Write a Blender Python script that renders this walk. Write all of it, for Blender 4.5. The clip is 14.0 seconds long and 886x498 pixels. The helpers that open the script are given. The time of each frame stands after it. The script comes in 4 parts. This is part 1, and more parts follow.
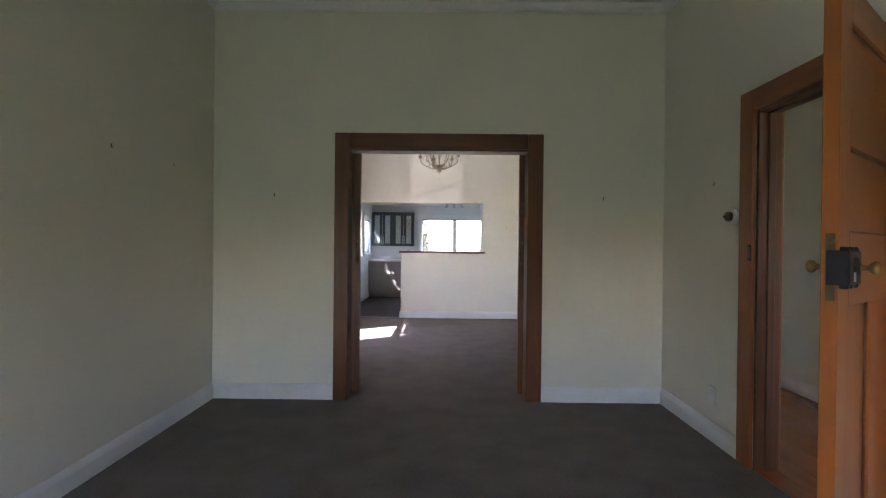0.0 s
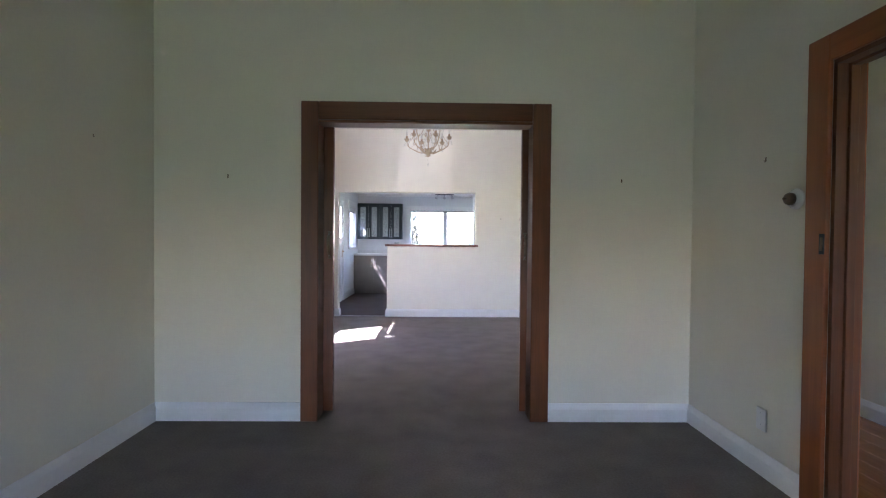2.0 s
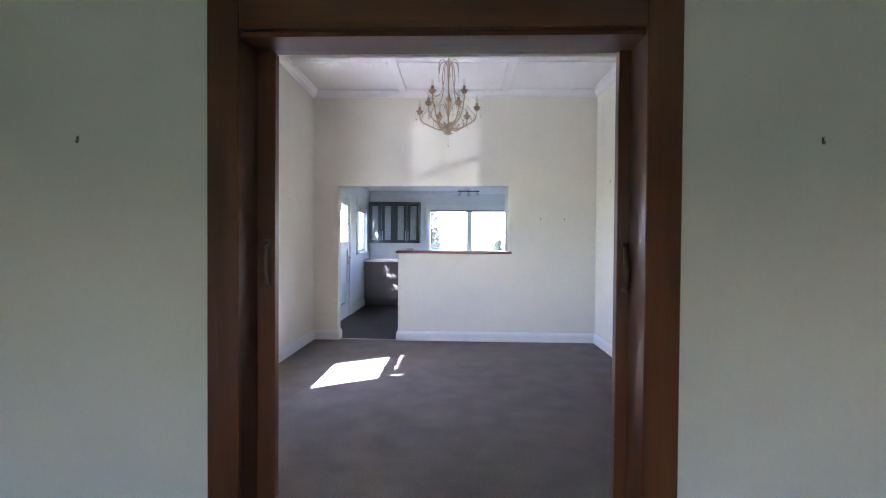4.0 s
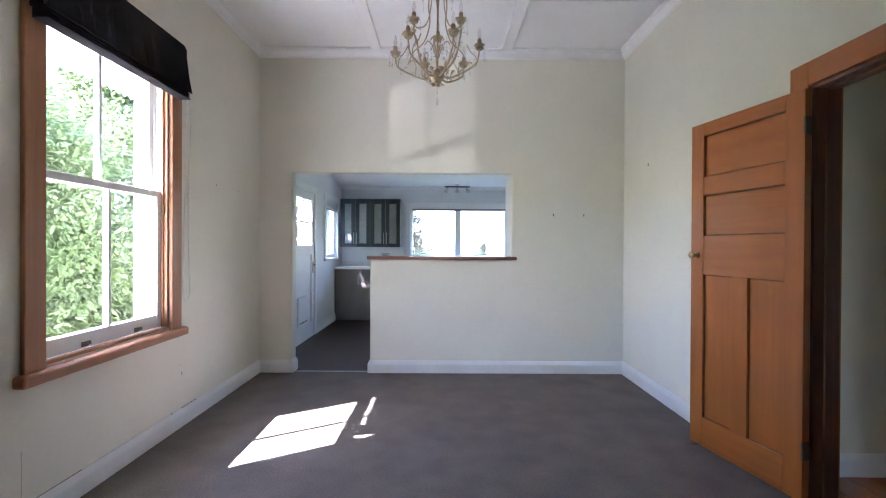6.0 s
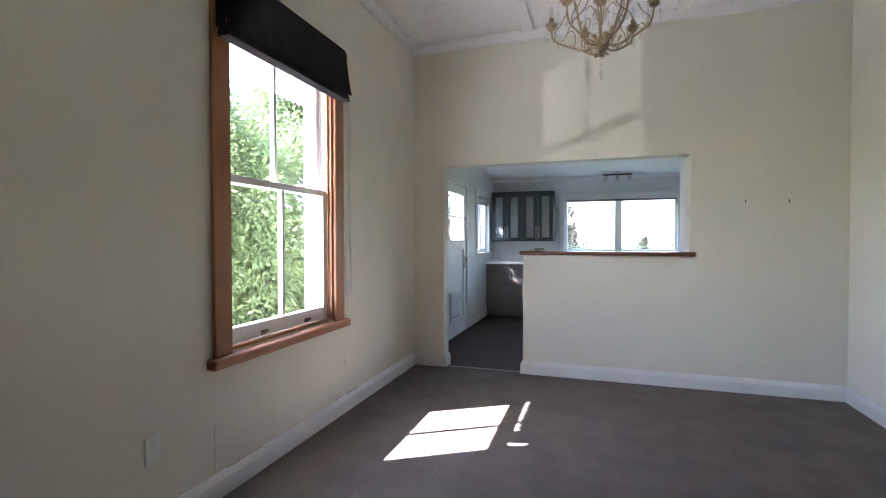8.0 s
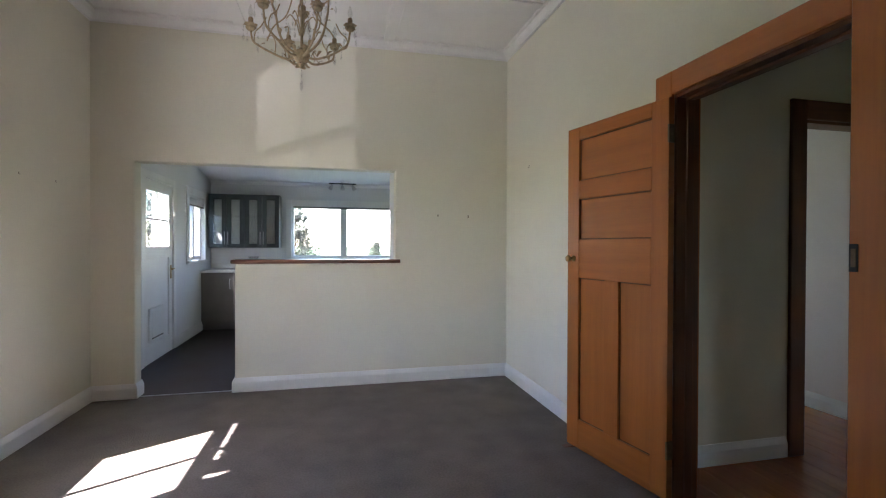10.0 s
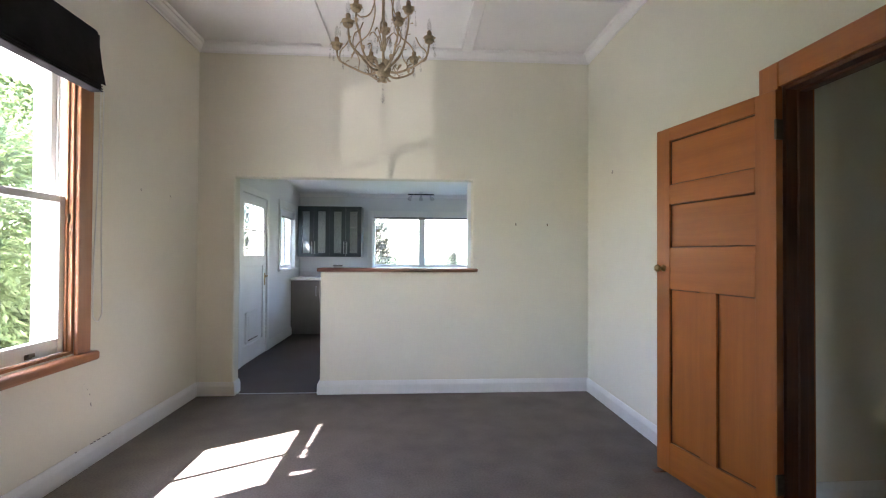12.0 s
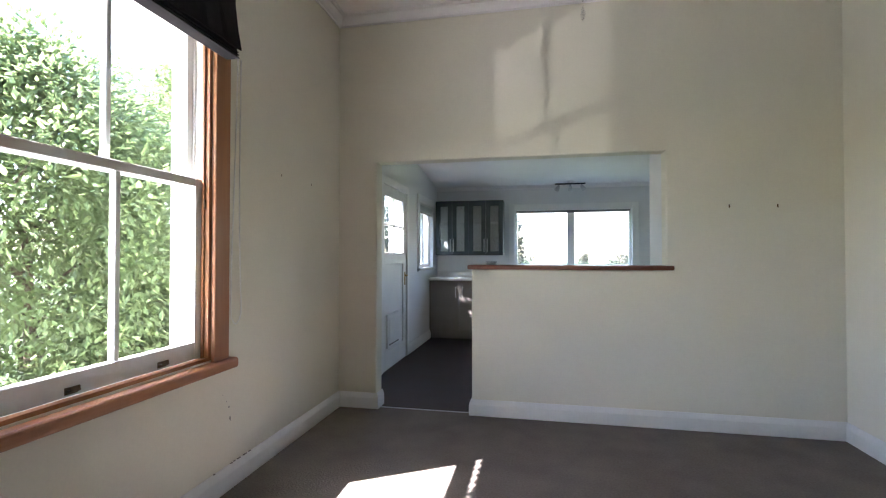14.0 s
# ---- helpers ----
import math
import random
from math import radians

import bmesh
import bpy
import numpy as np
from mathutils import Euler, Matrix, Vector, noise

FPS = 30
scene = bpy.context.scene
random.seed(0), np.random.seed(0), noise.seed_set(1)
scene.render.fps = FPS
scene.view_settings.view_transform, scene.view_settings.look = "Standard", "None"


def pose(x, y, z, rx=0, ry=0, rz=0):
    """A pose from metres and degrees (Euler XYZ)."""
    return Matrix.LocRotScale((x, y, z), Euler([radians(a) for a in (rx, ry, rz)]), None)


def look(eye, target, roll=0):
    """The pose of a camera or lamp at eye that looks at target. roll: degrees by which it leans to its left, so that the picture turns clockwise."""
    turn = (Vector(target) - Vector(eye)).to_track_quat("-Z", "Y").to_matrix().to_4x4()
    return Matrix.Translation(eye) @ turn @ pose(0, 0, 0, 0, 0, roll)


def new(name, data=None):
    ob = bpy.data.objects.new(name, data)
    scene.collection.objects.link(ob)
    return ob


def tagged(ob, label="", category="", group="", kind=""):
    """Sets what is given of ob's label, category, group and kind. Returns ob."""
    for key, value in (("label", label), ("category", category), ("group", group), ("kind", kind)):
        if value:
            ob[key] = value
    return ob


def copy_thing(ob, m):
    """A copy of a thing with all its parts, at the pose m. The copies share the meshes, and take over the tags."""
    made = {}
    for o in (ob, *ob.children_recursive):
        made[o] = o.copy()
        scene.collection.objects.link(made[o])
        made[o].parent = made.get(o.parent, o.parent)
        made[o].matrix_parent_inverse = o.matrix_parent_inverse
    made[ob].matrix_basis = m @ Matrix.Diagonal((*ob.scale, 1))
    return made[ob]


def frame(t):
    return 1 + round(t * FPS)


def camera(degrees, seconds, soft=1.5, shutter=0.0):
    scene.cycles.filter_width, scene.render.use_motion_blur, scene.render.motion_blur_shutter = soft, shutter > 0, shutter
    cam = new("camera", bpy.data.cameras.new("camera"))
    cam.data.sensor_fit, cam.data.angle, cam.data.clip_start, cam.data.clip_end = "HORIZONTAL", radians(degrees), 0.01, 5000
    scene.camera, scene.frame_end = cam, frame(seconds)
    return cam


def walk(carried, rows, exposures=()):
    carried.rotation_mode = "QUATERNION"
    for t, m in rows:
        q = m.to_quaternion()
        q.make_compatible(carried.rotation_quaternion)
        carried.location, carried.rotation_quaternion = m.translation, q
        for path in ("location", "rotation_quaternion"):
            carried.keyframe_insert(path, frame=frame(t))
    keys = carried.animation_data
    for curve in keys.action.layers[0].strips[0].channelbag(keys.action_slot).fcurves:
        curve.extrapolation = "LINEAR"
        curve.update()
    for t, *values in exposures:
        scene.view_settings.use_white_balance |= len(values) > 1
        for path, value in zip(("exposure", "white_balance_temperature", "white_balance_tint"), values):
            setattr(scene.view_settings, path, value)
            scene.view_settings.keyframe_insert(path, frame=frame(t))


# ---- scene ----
cam = camera(87.1, 14.0, soft=1.15)
PATH = [
    (0, (0.023, 2.409, 1.231), (0.012, 4.409, 1.221), 0.6),
    (0.5, (0.067, 2.433, 1.229), (0.063, 4.433, 1.222), 0.6),
    (1, (0.093, 2.512, 1.214), (0.079, 4.511, 1.156), 0.6),
    (1.5, (0.061, 2.74, 1.211), (0.077, 4.739, 1.166), 0.5),
    (2, (0.03, 3.011, 1.216), (0.061, 5.011, 1.18), 0.5),
    (2.2, (0.043, 3.15, 1.213), (0.035, 5.15, 1.197), 0.5),
    (4.3, (0.02, 4.72, 1.275), (-0.047, 6.718, 1.242), 0.4),
    (4.5, (-0.022, 4.875, 1.264), (-0.042, 6.875, 1.235), 0.4),
    (5, (-0.064, 5.226, 1.256), (-0.038, 7.226, 1.21), 0.3),
    (5.5, (-0.038, 5.568, 1.261), (-0.102, 7.567, 1.241), 0.2),
    (6, (-0.039, 5.827, 1.251), (-0.034, 7.827, 1.24), 0.3),
    (6.5, (-0.055, 6.005, 1.248), (-0.101, 8.005, 1.243), 0.3),
    (7, (-0.076, 6.045, 1.247), (-0.579, 7.981, 1.209), 0.1),
    (7.2, (-0.098, 6.045, 1.239), (-0.755, 7.933, 1.198), -0.1),
    (9.3, (0.014, 6.078, 1.297), (-0.09, 8.074, 1.257), -0.2),
    (9.5, (0.044, 6.082, 1.291), (0.121, 8.08, 1.249), -0.0),
    (10, (0.103, 6.078, 1.287), (0.555, 8.026, 1.27), 0.2),
    (10.5, (0.15, 6.07, 1.282), (0.815, 7.956, 1.275), 0.3),
    (11, (0.159, 6.073, 1.282), (0.86, 7.946, 1.289), 0.4),
    (11.5, (0.137, 6.083, 1.278), (0.612, 8.026, 1.286), 0.3),
    (12, (0.101, 6.102, 1.277), (0.228, 8.097, 1.302), 0.3),
    (12.5, (0.097, 6.125, 1.27), (-0.061, 8.119, 1.301), 0.3),
    (13, (0.04, 6.242, 1.251), (-0.258, 8.219, 1.248), 0.2),
    (13.5, (-0.108, 6.508, 1.249), (-0.453, 8.478, 1.271), 0.1),
    (14, (-0.24, 6.859, 1.217), (-0.641, 8.818, 1.249), -0.0),
]
# exposure and white balance drift of the hand-held camera
GLINT = 30.0
EXPO = [(0.0, 4.68, 5900, 32), (1.0, 4.98, 5780, 32), (2.2, 5.05, 5500, 33), (4.3, 4.82, 5280, 29), (5.2, 5.0, 5300, 29), (6.0, 4.65, 5450, 26), (6.5, 4.5, 5500, 24), (7.0, 4.42, 5520, 24), (9.5, 4.18, 5950, 22), (10.1, 4.18, 5930, 23), (11.0, 4.6, 5850, 22), (12.0, 4.55, 5930, 23), (14.0, 4.1, 5900, 21)]
walk(cam, [(t, look(eye, target, roll)) for t, eye, target, roll in PATH], EXPO)

# ---- world and light ----
SUN_DIR = Vector((0.80, 0.49, -1.0)).normalized()
world = bpy.data.worlds.new("sky")
scene.world = world
world.use_nodes = True
wn = world.node_tree.nodes
wn.clear()
w_out = wn.new("ShaderNodeOutputWorld")
w_bg = wn.new("ShaderNodeBackground")
w_sky = wn.new("ShaderNodeTexSky")
w_sky.sky_type = "NISHITA"
w_sky.sun_disc = False
w_sky.sun_elevation = math.asin(-SUN_DIR.z)
w_sky.sun_rotation = math.atan2(-SUN_DIR.x, -SUN_DIR.y)
w_sky.air_density, w_sky.dust_density = 1.2, 0.6
w_bg.inputs["Strength"].default_value = 0.12
world.node_tree.links.new(w_sky.outputs[0], w_bg.inputs["Color"])
world.node_tree.links.new(w_bg.outputs[0], w_out.inputs["Surface"])

sun_data = bpy.data.lights.new("sun", "SUN")
sun_data.energy, sun_data.angle, sun_data.color = 5.0, radians(0.5), (1.0, 0.95, 0.87)
sun = new("sun", sun_data)
sun.matrix_world = look((0, 0, 30), Vector((0, 0, 30)) + SUN_DIR)

# spot stands in for sun reflected up through the sash window, its reflector unseen
glint_data = bpy.data.lights.new("sun_glint", "SPOT")
glint_data.energy, glint_data.color = GLINT, (1.0, 0.95, 0.86)
glint_data.spot_size, glint_data.spot_blend, glint_data.shadow_soft_size = radians(16), 0.15, 0.06
glint = new("sun_glint", glint_data)
glint.matrix_world = look((-6.53, 3.21, -0.02), (-1.93, 8.42, 1.58))

# ---- materials ----
MATS = {}


def mat(name, color, rough=0.6, metal=0.0, vary=0.12, scale=3.0, fine=60.0, bump=0.1, spec=0.5, coat=0.0, stretch=(1, 1, 1), grain=0.0, sheen=0.0):
    """A surface with variation at two scales: blotches and fine grain, and a slight relief."""
    m = bpy.data.materials.new(name)
    m.use_nodes = True
    nt = m.node_tree
    b = nt.nodes["Principled BSDF"]
    b.inputs["Roughness"].default_value = rough
    b.inputs["Metallic"].default_value = metal
    b.inputs["Specular IOR Level"].default_value = spec
    b.inputs["Coat Weight"].default_value = coat
    b.inputs["Sheen Weight"].default_value = sheen
    tc = nt.nodes.new("ShaderNodeTexCoord")
    mp = nt.nodes.new("ShaderNodeMapping")
    mp.inputs["Scale"].default_value = stretch
    nt.links.new(tc.outputs["Object"], mp.inputs["Vector"])
    n1 = nt.nodes.new("ShaderNodeTexNoise")
    n1.inputs["Scale"].default_value, n1.inputs["Detail"].default_value = scale, 4
    n2 = nt.nodes.new("ShaderNodeTexNoise")
    n2.inputs["Scale"].default_value, n2.inputs["Detail"].default_value = fine, 3
    for n in (n1, n2):
        nt.links.new(mp.outputs[0], n.inputs["Vector"])
    add = nt.nodes.new("ShaderNodeMath")
    add.operation = "MULTIPLY_ADD"
    nt.links.new(n2.outputs["Fac"], add.inputs[0])
    add.inputs[1].default_value = 0.5 + grain
    nt.links.new(n1.outputs["Fac"], add.inputs[2])
    mr = nt.nodes.new("ShaderNodeMapRange")
    mr.inputs["From Min"].default_value, mr.inputs["From Max"].default_value = 0.45, 1.05 + grain
    mr.inputs["To Min"].default_value, mr.inputs["To Max"].default_value = 1 - vary, 1 + vary
    nt.links.new(add.outputs[0], mr.inputs["Value"])
    mul = nt.nodes.new("ShaderNodeMix")
    mul.data_type, mul.blend_type = "RGBA", "MULTIPLY"
    mul.inputs["Factor"].default_value = 1.0
    mul.inputs["A"].default_value = (*color, 1)
    nt.links.new(mr.outputs[0], mul.inputs["B"])
    nt.links.new(mul.outputs["Result"], b.inputs["Base Color"])
    bp = nt.nodes.new("ShaderNodeBump")
    bp.inputs["Strength"].default_value, bp.inputs["Distance"].default_value = bump, 0.004
    nt.links.new(n2.outputs["Fac"], bp.inputs["Height"])
    nt.links.new(bp.outputs[0], b.inputs["Normal"])
    rr = nt.nodes.new("ShaderNodeMapRange")
    rr.inputs["To Min"].default_value, rr.inputs["To Max"].default_value = max(0, rough - 0.08), min(1, rough + 0.08)
    nt.links.new(n1.outputs["Fac"], rr.inputs["Value"])
    nt.links.new(rr.outputs[0], b.inputs["Roughness"])
    MATS[name] = m
    return m


def wood(name, dark, light, axis, rough=0.35, coat=0.25, spec=0.5):
    """Varnished timber with long grain along the given axis."""
    m = bpy.data.materials.new(name)
    m.use_nodes = True
    nt = m.node_tree
    b = nt.nodes["Principled BSDF"]
    tc = nt.nodes.new("ShaderNodeTexCoord")
    info = nt.nodes.new("ShaderNodeObjectInfo")
    shift = nt.nodes.new("ShaderNodeVectorMath")
    shift.operation = "MULTIPLY_ADD"
    shift.inputs[1].default_value = (7, 5, 3)
    nt.links.new(info.outputs["Random"], shift.inputs[0])
    nt.links.new(tc.outputs["Object"], shift.inputs[2])
    mp = nt.nodes.new("ShaderNodeMapping")
    sc = {"x": (0.7, 14, 14), "y": (14, 0.7, 14), "z": (14, 14, 0.7)}[axis]
    mp.inputs["Scale"].default_value = sc
    nt.links.new(shift.outputs[0], mp.inputs["Vector"])
    n1 = nt.nodes.new("ShaderNodeTexNoise")
    n1.inputs["Scale"].default_value, n1.inputs["Detail"].default_value, n1.inputs["Distortion"].default_value = 1.0, 6, 0.6
    n2 = nt.nodes.new("ShaderNodeTexNoise")
    n2.inputs["Scale"].default_value, n2.inputs["Detail"].default_value = 9.0, 3
    n3 = nt.nodes.new("ShaderNodeTexNoise")
    n3.inputs["Scale"].default_value, n3.inputs["Detail"].default_value = 1.7, 3
    nt.links.new(mp.outputs[0], n1.inputs["Vector"])
    nt.links.new(mp.outputs[0], n2.inputs["Vector"])
    nt.links.new(tc.outputs["Object"], n3.inputs["Vector"])
    s1 = nt.nodes.new("ShaderNodeMath")
    s1.operation = "MULTIPLY_ADD"
    s1.inputs[1].default_value = 0.35
    nt.links.new(n2.outputs["Fac"], s1.inputs[0])
    nt.links.new(n1.outputs["Fac"], s1.inputs[2])
    s2 = nt.nodes.new("ShaderNodeMath")
    s2.operation = "MULTIPLY_ADD"
    s2.inputs[1].default_value = 0.5
    nt.links.new(n3.outputs["Fac"], s2.inputs[0])
    nt.links.new(s1.outputs[0], s2.inputs[2])
    ramp = nt.nodes.new("ShaderNodeValToRGB")
    ramp.color_ramp.elements[0].position, ramp.color_ramp.elements[0].color = 0.62, (*dark, 1)
    ramp.color_ramp.elements[1].position, ramp.color_ramp.elements[1].color = 1.18, (*light, 1)
    ramp.color_ramp.elements[1].position = 1.0
    mr = nt.nodes.new("ShaderNodeMapRange")
    mr.inputs["From Min"].default_value, mr.inputs["From Max"].default_value = 0.55, 1.3
    nt.links.new(s2.outputs[0], mr.inputs["Value"])
    ramp.color_ramp.elements[0].position = 0.1
    nt.links.new(mr.outputs[0], ramp.inputs["Fac"])
    nt.links.new(ramp.outputs["Color"], b.inputs["Base Color"])
    bp = nt.nodes.new("ShaderNodeBump")
    bp.inputs["Strength"].default_value, bp.inputs["Distance"].default_value = 0.15, 0.002
    nt.links.new(s1.outputs[0], bp.inputs["Height"])
    nt.links.new(bp.outputs[0], b.inputs["Normal"])
    b.inputs["Roughness"].default_value = rough
    b.inputs["Coat Weight"].default_value = coat
    b.inputs["Coat Roughness"].default_value = 0.25
    b.inputs["Specular IOR Level"].default_value = spec
    MATS[name] = m
    return m


def glass(name, rough=0.0, color=(1, 1, 1), gloss=0.04, haze=0.0):
    m = bpy.data.materials.new(name)
    m.use_nodes = True
    nt = m.node_tree
    nt.nodes.clear()
    out = nt.nodes.new("ShaderNodeOutputMaterial")
    tr = nt.nodes.new("ShaderNodeBsdfTransparent")
    gl = nt.nodes.new("ShaderNodeBsdfGlossy")
    gl.inputs["Roughness"].default_value = rough
    tr.inputs["Color"].default_value = (*color, 1)
    mx = nt.nodes.new("ShaderNodeMixShader")
    mx.inputs[0].default_value = gloss
    nt.links.new(tr.outputs[0], mx.inputs[1])
    nt.links.new(gl.outputs[0], mx.inputs[2])
    nt.links.new(mx.outputs[0], out.inputs["Surface"])
    if haze:
        df = nt.nodes.new("ShaderNodeBsdfDiffuse")
        df.inputs["Color"].default_value = (0.6, 0.62, 0.62, 1)
        hz = nt.nodes.new("ShaderNodeMixShader")
        hz.inputs[0].default_value = haze
        nt.links.new(mx.outputs[0], hz.inputs[1])
        nt.links.new(df.outputs[0], hz.inputs[2])
        nt.links.new(hz.outputs[0], out.inputs["Surface"])
    MATS[name] = m
    return m


WALL = mat("cream_wall_paint", (0.78, 0.752, 0.635), 0.75, vary=0.05, scale=1.3, fine=90, bump=0.12, spec=0.3)
# kitchen walls are taken as cream; cool sky light is put into this colour
KITCHEN = mat("cream_paint_sky_tinted", (0.75, 0.752, 0.742), 0.7, vary=0.05, scale=1.3, fine=90, bump=0.12, spec=0.3)
# pink light bounced off the timber floor is put into the back room's colour
BACKROOM = mat("cream_paint_bounce_tinted", (0.80, 0.715, 0.68), 0.75, vary=0.05, scale=1.3, fine=90, bump=0.12, spec=0.3)
CEIL = mat("white_ceiling_paint", (0.86, 0.85, 0.83), 0.8, vary=0.04, scale=2, fine=70, bump=0.08, spec=0.3)
TRIM = mat("white_trim_enamel", (0.80, 0.80, 0.77), 0.4, vary=0.05, scale=4, fine=50, bump=0.06)
CARPET = mat("grey_brown_carpet", (0.184, 0.160, 0.137), 0.95, vary=0.34, scale=4.0, fine=85, bump=0.9, spec=0.05, grain=0.4)
LINO = mat("dark_brown_vinyl", (0.045, 0.027, 0.020), 0.5, vary=0.3, scale=3, fine=40, bump=0.05, spec=0.2)
RIMU_Z = wood("rimu_upright", (0.325, 0.094, 0.013), (0.475, 0.150, 0.025), "z")
RIMU_X = wood("rimu_across_x", (0.325, 0.094, 0.013), (0.475, 0.150, 0.025), "x")
RIMU_Y = wood("rimu_across_y", (0.325, 0.094, 0.013), (0.475, 0.150, 0.025), "y")
OLD_Z = wood("aged_rimu_upright", (0.28, 0.11, 0.040), (0.44, 0.20, 0.085), "z", 0.5, 0.05)
OLD_Y = wood("aged_rimu_across", (0.28, 0.11, 0.040), (0.44, 0.20, 0.085), "y", 0.5, 0.05)
MID_Z = wood("red_brown_rimu_upright", (0.22, 0.062, 0.016), (0.38, 0.122, 0.033), "z")
MID_Y = wood("red_brown_rimu_across", (0.22, 0.062, 0.016), (0.38, 0.122, 0.033), "y")
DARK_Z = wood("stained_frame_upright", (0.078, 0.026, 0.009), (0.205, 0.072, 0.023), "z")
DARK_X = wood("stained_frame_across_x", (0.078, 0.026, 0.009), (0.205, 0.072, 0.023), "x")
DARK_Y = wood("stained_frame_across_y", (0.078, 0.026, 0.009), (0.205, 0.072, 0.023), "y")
FLOORWOOD = wood("polished_floorboard", (0.26, 0.072, 0.013), (0.47, 0.16, 0.034), "y", 0.25, 0.4)
LEDGEWOOD = wood("red_brown_ledge", (0.10, 0.035, 0.02), (0.24, 0.09, 0.05), "x", 0.3, 0.3)
BRASS = mat("aged_brass", (0.42, 0.29, 0.13), 0.35, 1.0, vary=0.25, scale=30, fine=200)
STEEL = mat("brushed_steel", (0.55, 0.55, 0.55), 0.3, 1.0, vary=0.1, scale=30, fine=200)
BRONZE = mat("dark_bronze_pull", (0.16, 0.12, 0.08), 0.4, 0.9, vary=0.3, scale=30, fine=200)
IRON = mat("black_iron", (0.025, 0.026, 0.032), 0.45, 0.5, vary=0.3, scale=30, fine=150)
CERAMIC = mat("white_ceramic", (0.78, 0.78, 0.75), 0.25, vary=0.03, scale=20)
PLASTIC = mat("white_plastic", (0.78, 0.78, 0.74), 0.4, vary=0.03, scale=20)
BLIND = mat("charcoal_blind_fabric", (0.030, 0.028, 0.029), 0.95, vary=0.3, scale=8, fine=300, bump=0.4, spec=0.0)
UPPER = mat("slate_green_cabinet", (0.023, 0.034, 0.037), 0.45, vary=0.12, scale=6, fine=80, bump=0.04)
BASE = mat("taupe_cabinet", (0.23, 0.21, 0.19), 0.5, vary=0.1, scale=6, fine=80, bump=0.04)
BENCH = mat("pale_benchtop", (0.72, 0.71, 0.69), 0.35, vary=0.08, scale=14, fine=120)
SPLASH = mat("white_splashback", (0.78, 0.78, 0.76), 0.3, vary=0.04, scale=5)
CREAMIRON = mat("distressed_cream_paint", (0.47, 0.36, 0.22), 0.55, 0.2, vary=0.4, scale=40, fine=160, bump=0.5)
CANDLE = mat("tan_candle_sleeve", (0.40, 0.28, 0.16), 0.6, vary=0.2, scale=30)
BARK = mat("brown_bark", (0.10, 0.075, 0.05), 0.9, vary=0.4, scale=8, fine=40, bump=1.0)
GRASS = mat("rough_grass", (0.07, 0.10, 0.035), 0.9, vary=0.4, scale=1.2, fine=60, bump=1.0)
BOARDS = mat("white_weatherboard", (0.78, 0.77, 0.73), 0.55, vary=0.06, scale=3)
ROOF = mat("grey_roof_iron", (0.25, 0.26, 0.27), 0.5, 0.4, vary=0.2, scale=4)
RUBBER = mat("dark_rubber", (0.03, 0.025, 0.02), 0.8, vary=0.2, scale=30)
GLASS = glass("window_glass")
CRYSTAL = glass("cut_crystal", 0.02, (0.97, 0.97, 0.97), 0.16)
FROST = glass("cabinet_glass", 0.25, (0.92, 0.95, 0.95), 0.07, 0.14)


def leaf_mat(name, color, back):
    m = bpy.data.materials.new(name)
    m.use_nodes = True
    nt = m.node_tree
    b = nt.nodes["Principled BSDF"]
    geo = nt.nodes.new("ShaderNodeNewGeometry")
    ramp = nt.nodes.new("ShaderNodeValToRGB")
    ramp.color_ramp.elements[0].color = (*[c * 0.6 for c in color], 1)
    ramp.color_ramp.elements[1].color = (*[min(1, c * 1.5) for c in color], 1)
    nt.links.new(geo.outputs["Random Per Island"], ramp.inputs["Fac"])
    nt.links.new(ramp.outputs["Color"], b.inputs["Base Color"])
    b.inputs["Roughness"].default_value = 0.45
    tl = nt.nodes.new("ShaderNodeBsdfTranslucent")
    tl.inputs["Color"].default_value = (*back, 1)
    mx = nt.nodes.new("ShaderNodeMixShader")
    mx.inputs[0].default_value = 0.42
    nt.links.new(b.outputs[0], mx.inputs[1])
    nt.links.new(tl.outputs[0], mx.inputs[2])
    nt.links.new(mx.outputs[0], nt.nodes["Material Output"].inputs["Surface"])
    return m


LEAF = leaf_mat("green_leaf", (0.115, 0.158, 0.072), (0.25, 0.32, 0.13))
LEAF2 = leaf_mat("grey_green_leaf", (0.042, 0.048, 0.037), (0.05, 0.06, 0.042))


# ---- mesh helpers ----
def thing(name, label, category, at=(0, 0, 0), group="", kind=""):
    """An Empty at the base of a thing, which parents its parts."""
    ob = new(name)
    ob.empty_display_size = 0.1
    ob.location = at
    return tagged(ob, label, category, group, kind)


def link_bm(name, bm, material, parent=None, label=""):
    me = bpy.data.meshes.new(name)
    bmesh.ops.recalc_face_normals(bm, faces=bm.faces)
    bm.to_mesh(me)
    bm.free()
    me.materials.append(material)
    ob = new(name, me)
    if parent:
        ob.parent = parent
    if label:
        ob["label"] = label
    return ob


def part(name, bm, material, parent, label="", smooth=False):
    """One mesh under a thing or part; coordinates are those of the thing."""
    ob = link_bm(name, bm, material, parent, label)
    if smooth:
        for p in ob.data.polygons:
            p.use_smooth = True
    return ob


